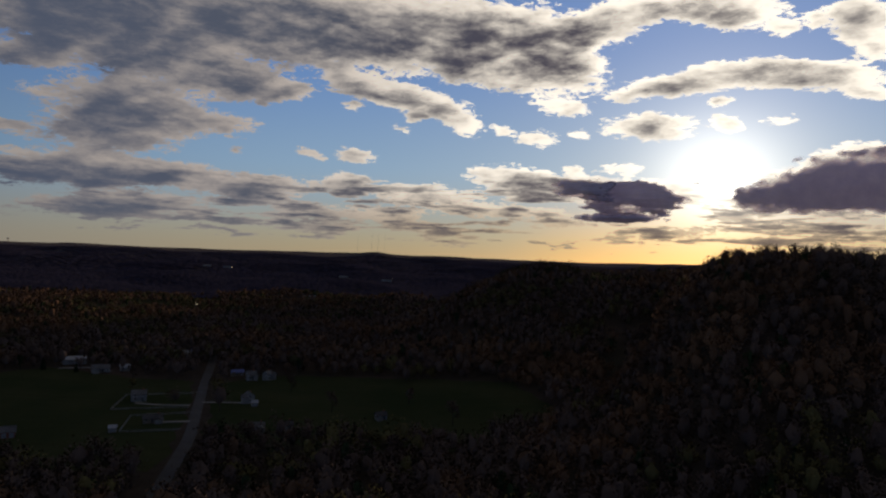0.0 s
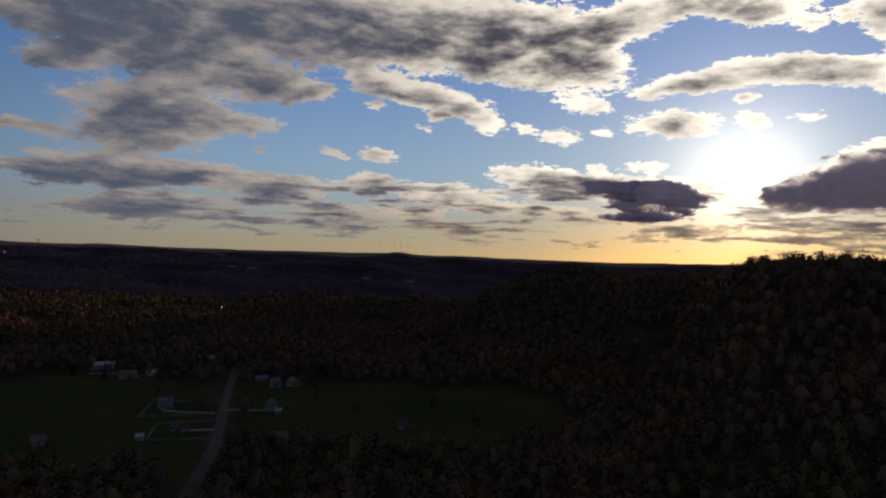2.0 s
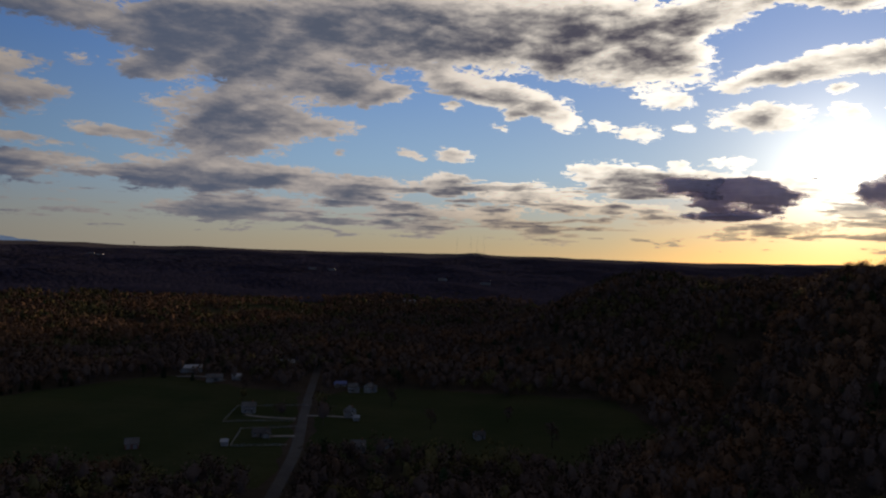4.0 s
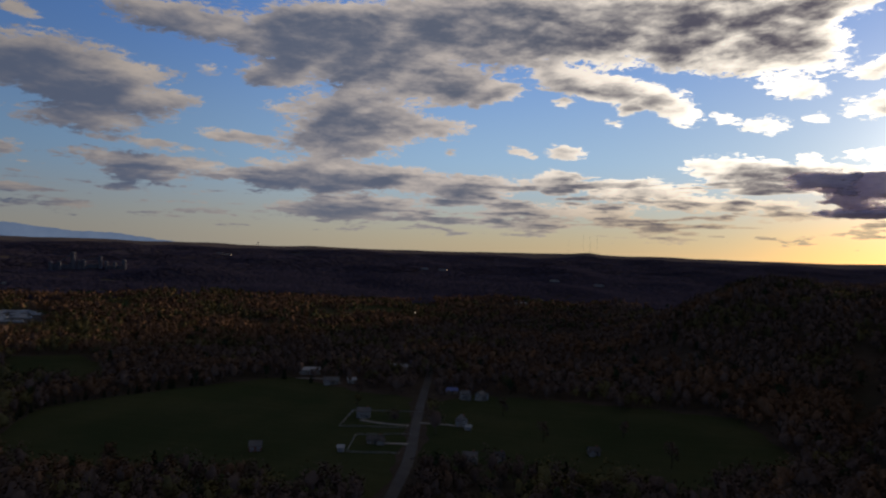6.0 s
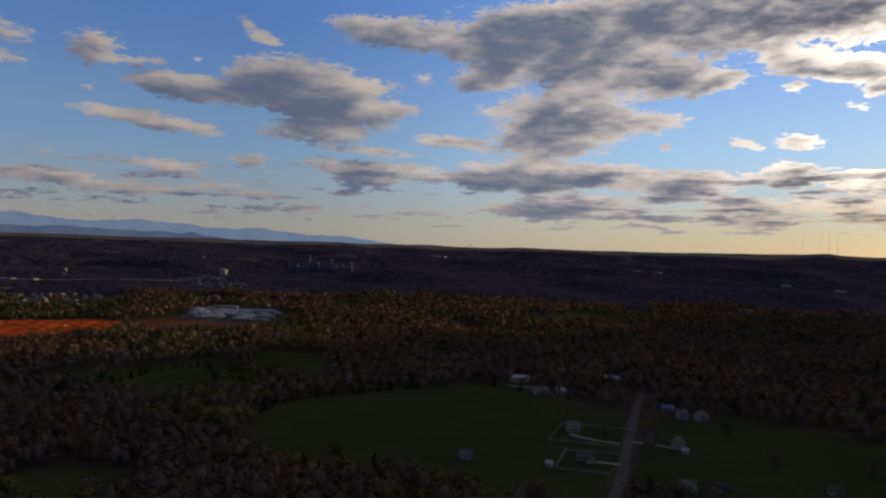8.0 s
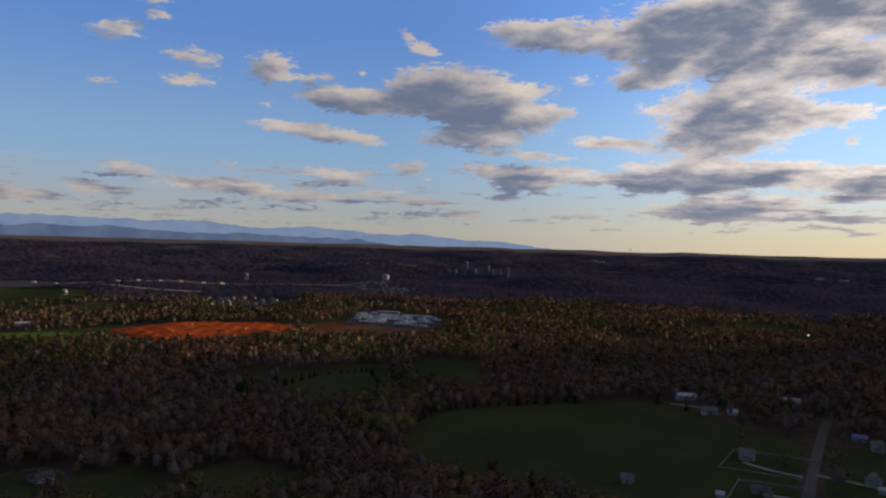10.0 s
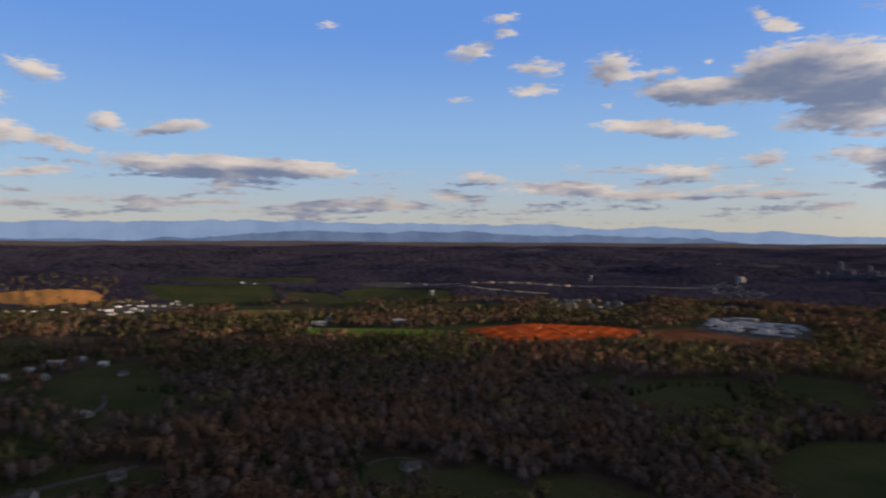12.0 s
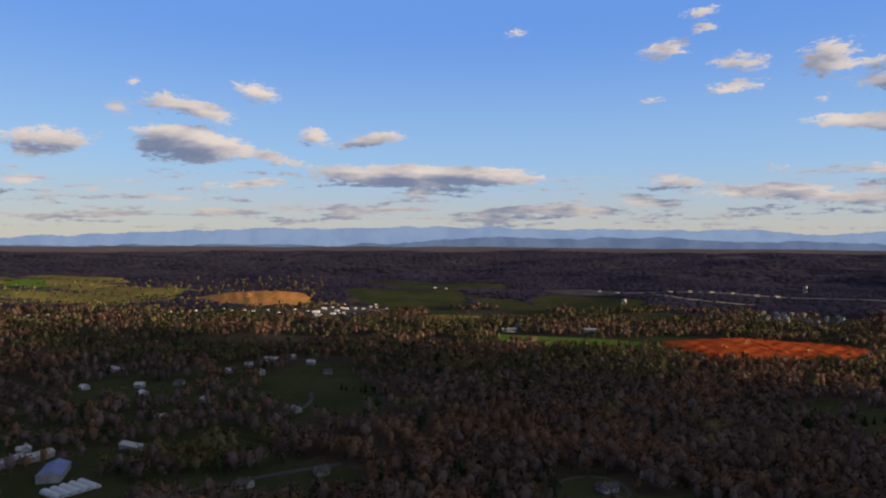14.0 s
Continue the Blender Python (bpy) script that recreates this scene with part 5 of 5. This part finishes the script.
# woods: thousands of trees, joined by kind
def woods(near, far, az_from, az_to, gap, count, size, seed, kinds, low=0.65, high=1.2, thin=0.0, anywhere=False):
    rng = np.random.RandomState(seed)
    x, y, d = scatter(rng, near, far, az_from, az_to, gap)
    ok = ~inside(x, y, BARE_HILL) if anywhere else open_ground(x, y)
    az = np.degrees(np.arctan2(-x, y))
    crest = (az < -13) & (d > 555) & (d < 760)
    ok &= ~(crest & (rng.uniform(0, 1, len(x)) < 0.75))
    village = (az > 88) & (az < 126) & (d > 430) & (d < 960)
    ok &= ~(village & (waves(x, y, 85, 99) + 0.35 * rng.normal(0, 1, len(x)) > 0.05))
    if thin:
        ok &= (waves(x, y, 500, 95) + 0.7 * waves(x, y, 170, 96) + rng.normal(0, 0.3, len(x))) > -thin
    x, y = x[ok], y[ok]
    z = height(x, y)
    kd = kind_of(x, y, rng)
    if len(kinds) == 1:
        kd[:] = 0
    for q, (mat, label) in enumerate(kinds):
        pick = np.nonzero(kd == q)[0]
        n = len(pick)
        if n == 0:
            continue
        scale = rng.uniform(low, high, n)
        tall, wide = 15.0 * scale * rng.uniform(0.8, 1.15, n), 5.3 * scale * rng.uniform(0.75, 1.35, n)
        if q == 3:
            wide *= 0.6
        lobes = rng.normal(0, 1, (n, 5, 3))
        lobes /= np.linalg.norm(lobes, axis=2)[:, :, None]
        lobes *= (wide[:, None, None] * 0.72) * np.array((1, 1, 0.0)) + (tall[:, None, None] * 0.24) * np.array((0, 0, 1))
        base = np.stack([x[pick], y[pick], z[pick] + tall * 0.62], 1)
        c = (base[:, None, :] + lobes)[np.arange(n)[:, None], rng.randint(0, 5, (n, count))]
        c = c + rng.normal(0, 1, (n, count, 3)) * (wide[:, None, None] * 0.33)
        a = rng.normal(0, 1, (n, count, 3)) * (0.9, 0.9, 1.0) + np.array((0, 0, 0.7))
        a /= np.linalg.norm(a, axis=2)[:, :, None]
        b = np.cross(a, rng.normal(0, 1, (n, count, 3)))
        b /= np.linalg.norm(b, axis=2)[:, :, None]
        s = 1.15 * size * rng.uniform(0.6, 1.4, (n, count, 1))
        v = np.stack([c + a * s, c - a * s * 0.6 + b * s * 0.6, c - a * s * 0.5 - b * s * 0.6], 2).reshape(-1, 3)
        tone = np.repeat(np.clip(0.45 + 0.24 * waves(x[pick], y[pick], 150, 93) + rng.normal(0, 0.11, n), 0, 1), count * 3)
        f = np.arange(len(v)).reshape(-1, 3)
        out = c - (base - np.array((0, 0, 1)) * (tall * 0.22)[:, None])[:, None, :]
        out /= np.linalg.norm(out, axis=2)[:, :, None]
        out = out.reshape(-1, 3)
        turned = np.einsum("ij,ij->i", np.cross(v[1::3] - v[::3], v[2::3] - v[::3]), out) < 0
        f[turned] = f[turned][:, ::-1]
        normal = np.repeat(out * 0.68 + np.array((0, 0, 0.42)), 3, 0)
        # a rounded body of twigs inside the loose clumps, in a darker tone
        bulk, bulk_n = [], []
        for rr, hh in ((0.30, 0.30), (0.62, 0.44), (0.66, 0.60), (0.38, 0.74)):
            for k in range(6):
                q = math.tau * k / 6 + rng.uniform(-0.35, 0.35, n)
                w = 0.78 * rr * wide * rng.uniform(0.5, 1.3, n)
                bulk.append(np.stack([x[pick] + w * np.cos(q), y[pick] + w * np.sin(q), z[pick] + tall * hh * rng.uniform(0.85, 1.15, n)], 1))
                bulk_n.append(np.stack([np.cos(q), np.sin(q), np.full(n, (hh - 0.35) * 2.2)], 1))
        bulk.append(np.stack([x[pick], y[pick], z[pick] + tall * 0.80], 1))
        bulk_n.append(np.tile((0.0, 0.0, 1.0), (n, 1)))
        bf = []
        for lv in range(3):
            for k in range(6):
                i0, i1 = lv * 6 + k, lv * 6 + (k + 1) % 6
                bf += [(i0, i1, i1 + 6), (i0, i1 + 6, i0 + 6)]
        bf += [(18 + k, 18 + (k + 1) % 6, 24) for k in range(6)]
        bf = (np.array(bf)[None] + (np.arange(n) * 25)[:, None, None]).reshape(-1, 3) + len(v)
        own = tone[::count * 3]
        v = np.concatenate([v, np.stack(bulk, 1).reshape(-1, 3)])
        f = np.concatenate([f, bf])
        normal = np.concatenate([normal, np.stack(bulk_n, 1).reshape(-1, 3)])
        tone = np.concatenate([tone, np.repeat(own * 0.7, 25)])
        # trunks: one slim three-sided spike a tree
        ang = math.tau * np.arange(3) / 3
        foot = np.stack([x[pick][:, None] + 0.35 * np.cos(ang), y[pick][:, None] + 0.35 * np.sin(ang), np.repeat(z[pick][:, None] - 0.5, 3, 1)], -1)
        peak = np.stack([x[pick], y[pick], z[pick] + tall * 0.8], 1)[:, None, :]
        tv = np.concatenate([foot, peak], 1).reshape(-1, 3)
        tf = (np.array([[0, 1, 3], [1, 2, 3], [2, 0, 3]])[None] + (np.arange(n) * 4)[:, None, None]).reshape(-1, 3) + len(v)
        side = np.concatenate([np.cos(ang)[:, None], np.sin(ang)[:, None], np.zeros((3, 1))], 1)
        spike = np.concatenate([side, [[0, 0, 1]]])
        normal = np.concatenate([normal, np.tile(spike, (n, 1))])
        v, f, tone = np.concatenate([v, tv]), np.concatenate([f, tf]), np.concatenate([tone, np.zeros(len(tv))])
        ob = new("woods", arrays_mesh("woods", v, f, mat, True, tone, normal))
        tagged(ob, label, "woods", kind="stuff")


NEAR = [(TWIGS, "bare brown spring woods in the valley"), (BUDS, "woods with olive spring buds"), (RUST, "woods with rust-brown buds"), (NEEDLES, "dark evergreens among bare woods")]
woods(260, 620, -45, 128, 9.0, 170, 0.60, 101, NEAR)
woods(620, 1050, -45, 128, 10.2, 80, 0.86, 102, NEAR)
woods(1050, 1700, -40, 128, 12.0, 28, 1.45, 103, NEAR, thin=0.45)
woods(1700, 2450, 98, 128, 38.0, 14, 2.2, 106, NEAR, 0.45, 0.9, anywhere=True)
for ring in ([(-581, 351), (-626, 426), (-614, 484), (-549, 444)], [(-402, 350), (-434, 415), (-408, 470), (-374, 540)], [(-743, -74), (-715, -21), (-665, -30)]):
    for (ax, ay), (bx, by) in zip(ring, ring[1:]):
        for k in range(int(math.hypot(bx - ax, by - ay) / 7)):
            f = (k + 0.5) / max(1, int(math.hypot(bx - ax, by - ay) / 7))
            if rng.rand() < 0.75:
                plant(4, ax + (bx - ax) * f + rng.uniform(-2, 2), ay + (by - ay) * f + rng.uniform(-2, 2), rng.uniform(0, 360), rng.uniform(0.35, 0.75))


def canopy(near, far, az_from, az_to, gap, wide, tall, seed, label):
    """Far woods as rounded crowns, too small to tell apart."""
    rng = np.random.RandomState(seed)
    x, y, d = scatter(rng, near, far, az_from, az_to, gap)
    ok = open_ground(x, y) & (waves(x, y, 420, 95) + 0.8 * waves(x, y, 150, 96) + rng.normal(0, 0.3, len(x)) > -1.15)
    x, y = x[ok], y[ok]
    n = len(x)
    z = height(x, y)
    r = wide * rng.uniform(0.6, 1.4, n)
    h = tall * rng.uniform(0.6, 1.3, n)
    rows = []
    for rr, hh in ((0.8, -0.15), (1.0, 0.35), (0.6, 0.85)):
        for k in range(6):
            a = math.tau * k / 6 + rng.uniform(-0.3, 0.3, n)
            q = rr * r * rng.uniform(0.75, 1.25, n)
            rows.append(np.stack([x + q * np.cos(a), y + q * np.sin(a), z + h * hh * rng.uniform(0.85, 1.15, n)], 1))
    rows.append(np.stack([x, y, z + h], 1))
    v = np.stack(rows, 1)
    f = []
    for lv in range(2):
        for k in range(6):
            a, b = lv * 6 + k, lv * 6 + (k + 1) % 6
            f += [(a, b, b + 6), (a, b + 6, a + 6)]
    f += [(12 + k, 12 + (k + 1) % 6, 18) for k in range(6)]
    f = (np.array(f)[None] + (np.arange(n) * 19)[:, None, None]).reshape(-1, 3)
    normal = v - np.stack([x, y, z - r], 1)[:, None, :]
    normal = normal / np.linalg.norm(normal, axis=2)[:, :, None] * 0.25 + np.array((0, 0, 1.0))
    # the tone also lightens with distance, as haze would
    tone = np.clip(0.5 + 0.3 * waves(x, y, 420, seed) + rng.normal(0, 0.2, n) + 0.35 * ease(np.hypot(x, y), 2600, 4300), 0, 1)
    ob = new("woods", arrays_mesh("woods", v.reshape(-1, 3), f, HAZED_FAR_WOODS, True, np.repeat(tone, 19), normal.reshape(-1, 3)))
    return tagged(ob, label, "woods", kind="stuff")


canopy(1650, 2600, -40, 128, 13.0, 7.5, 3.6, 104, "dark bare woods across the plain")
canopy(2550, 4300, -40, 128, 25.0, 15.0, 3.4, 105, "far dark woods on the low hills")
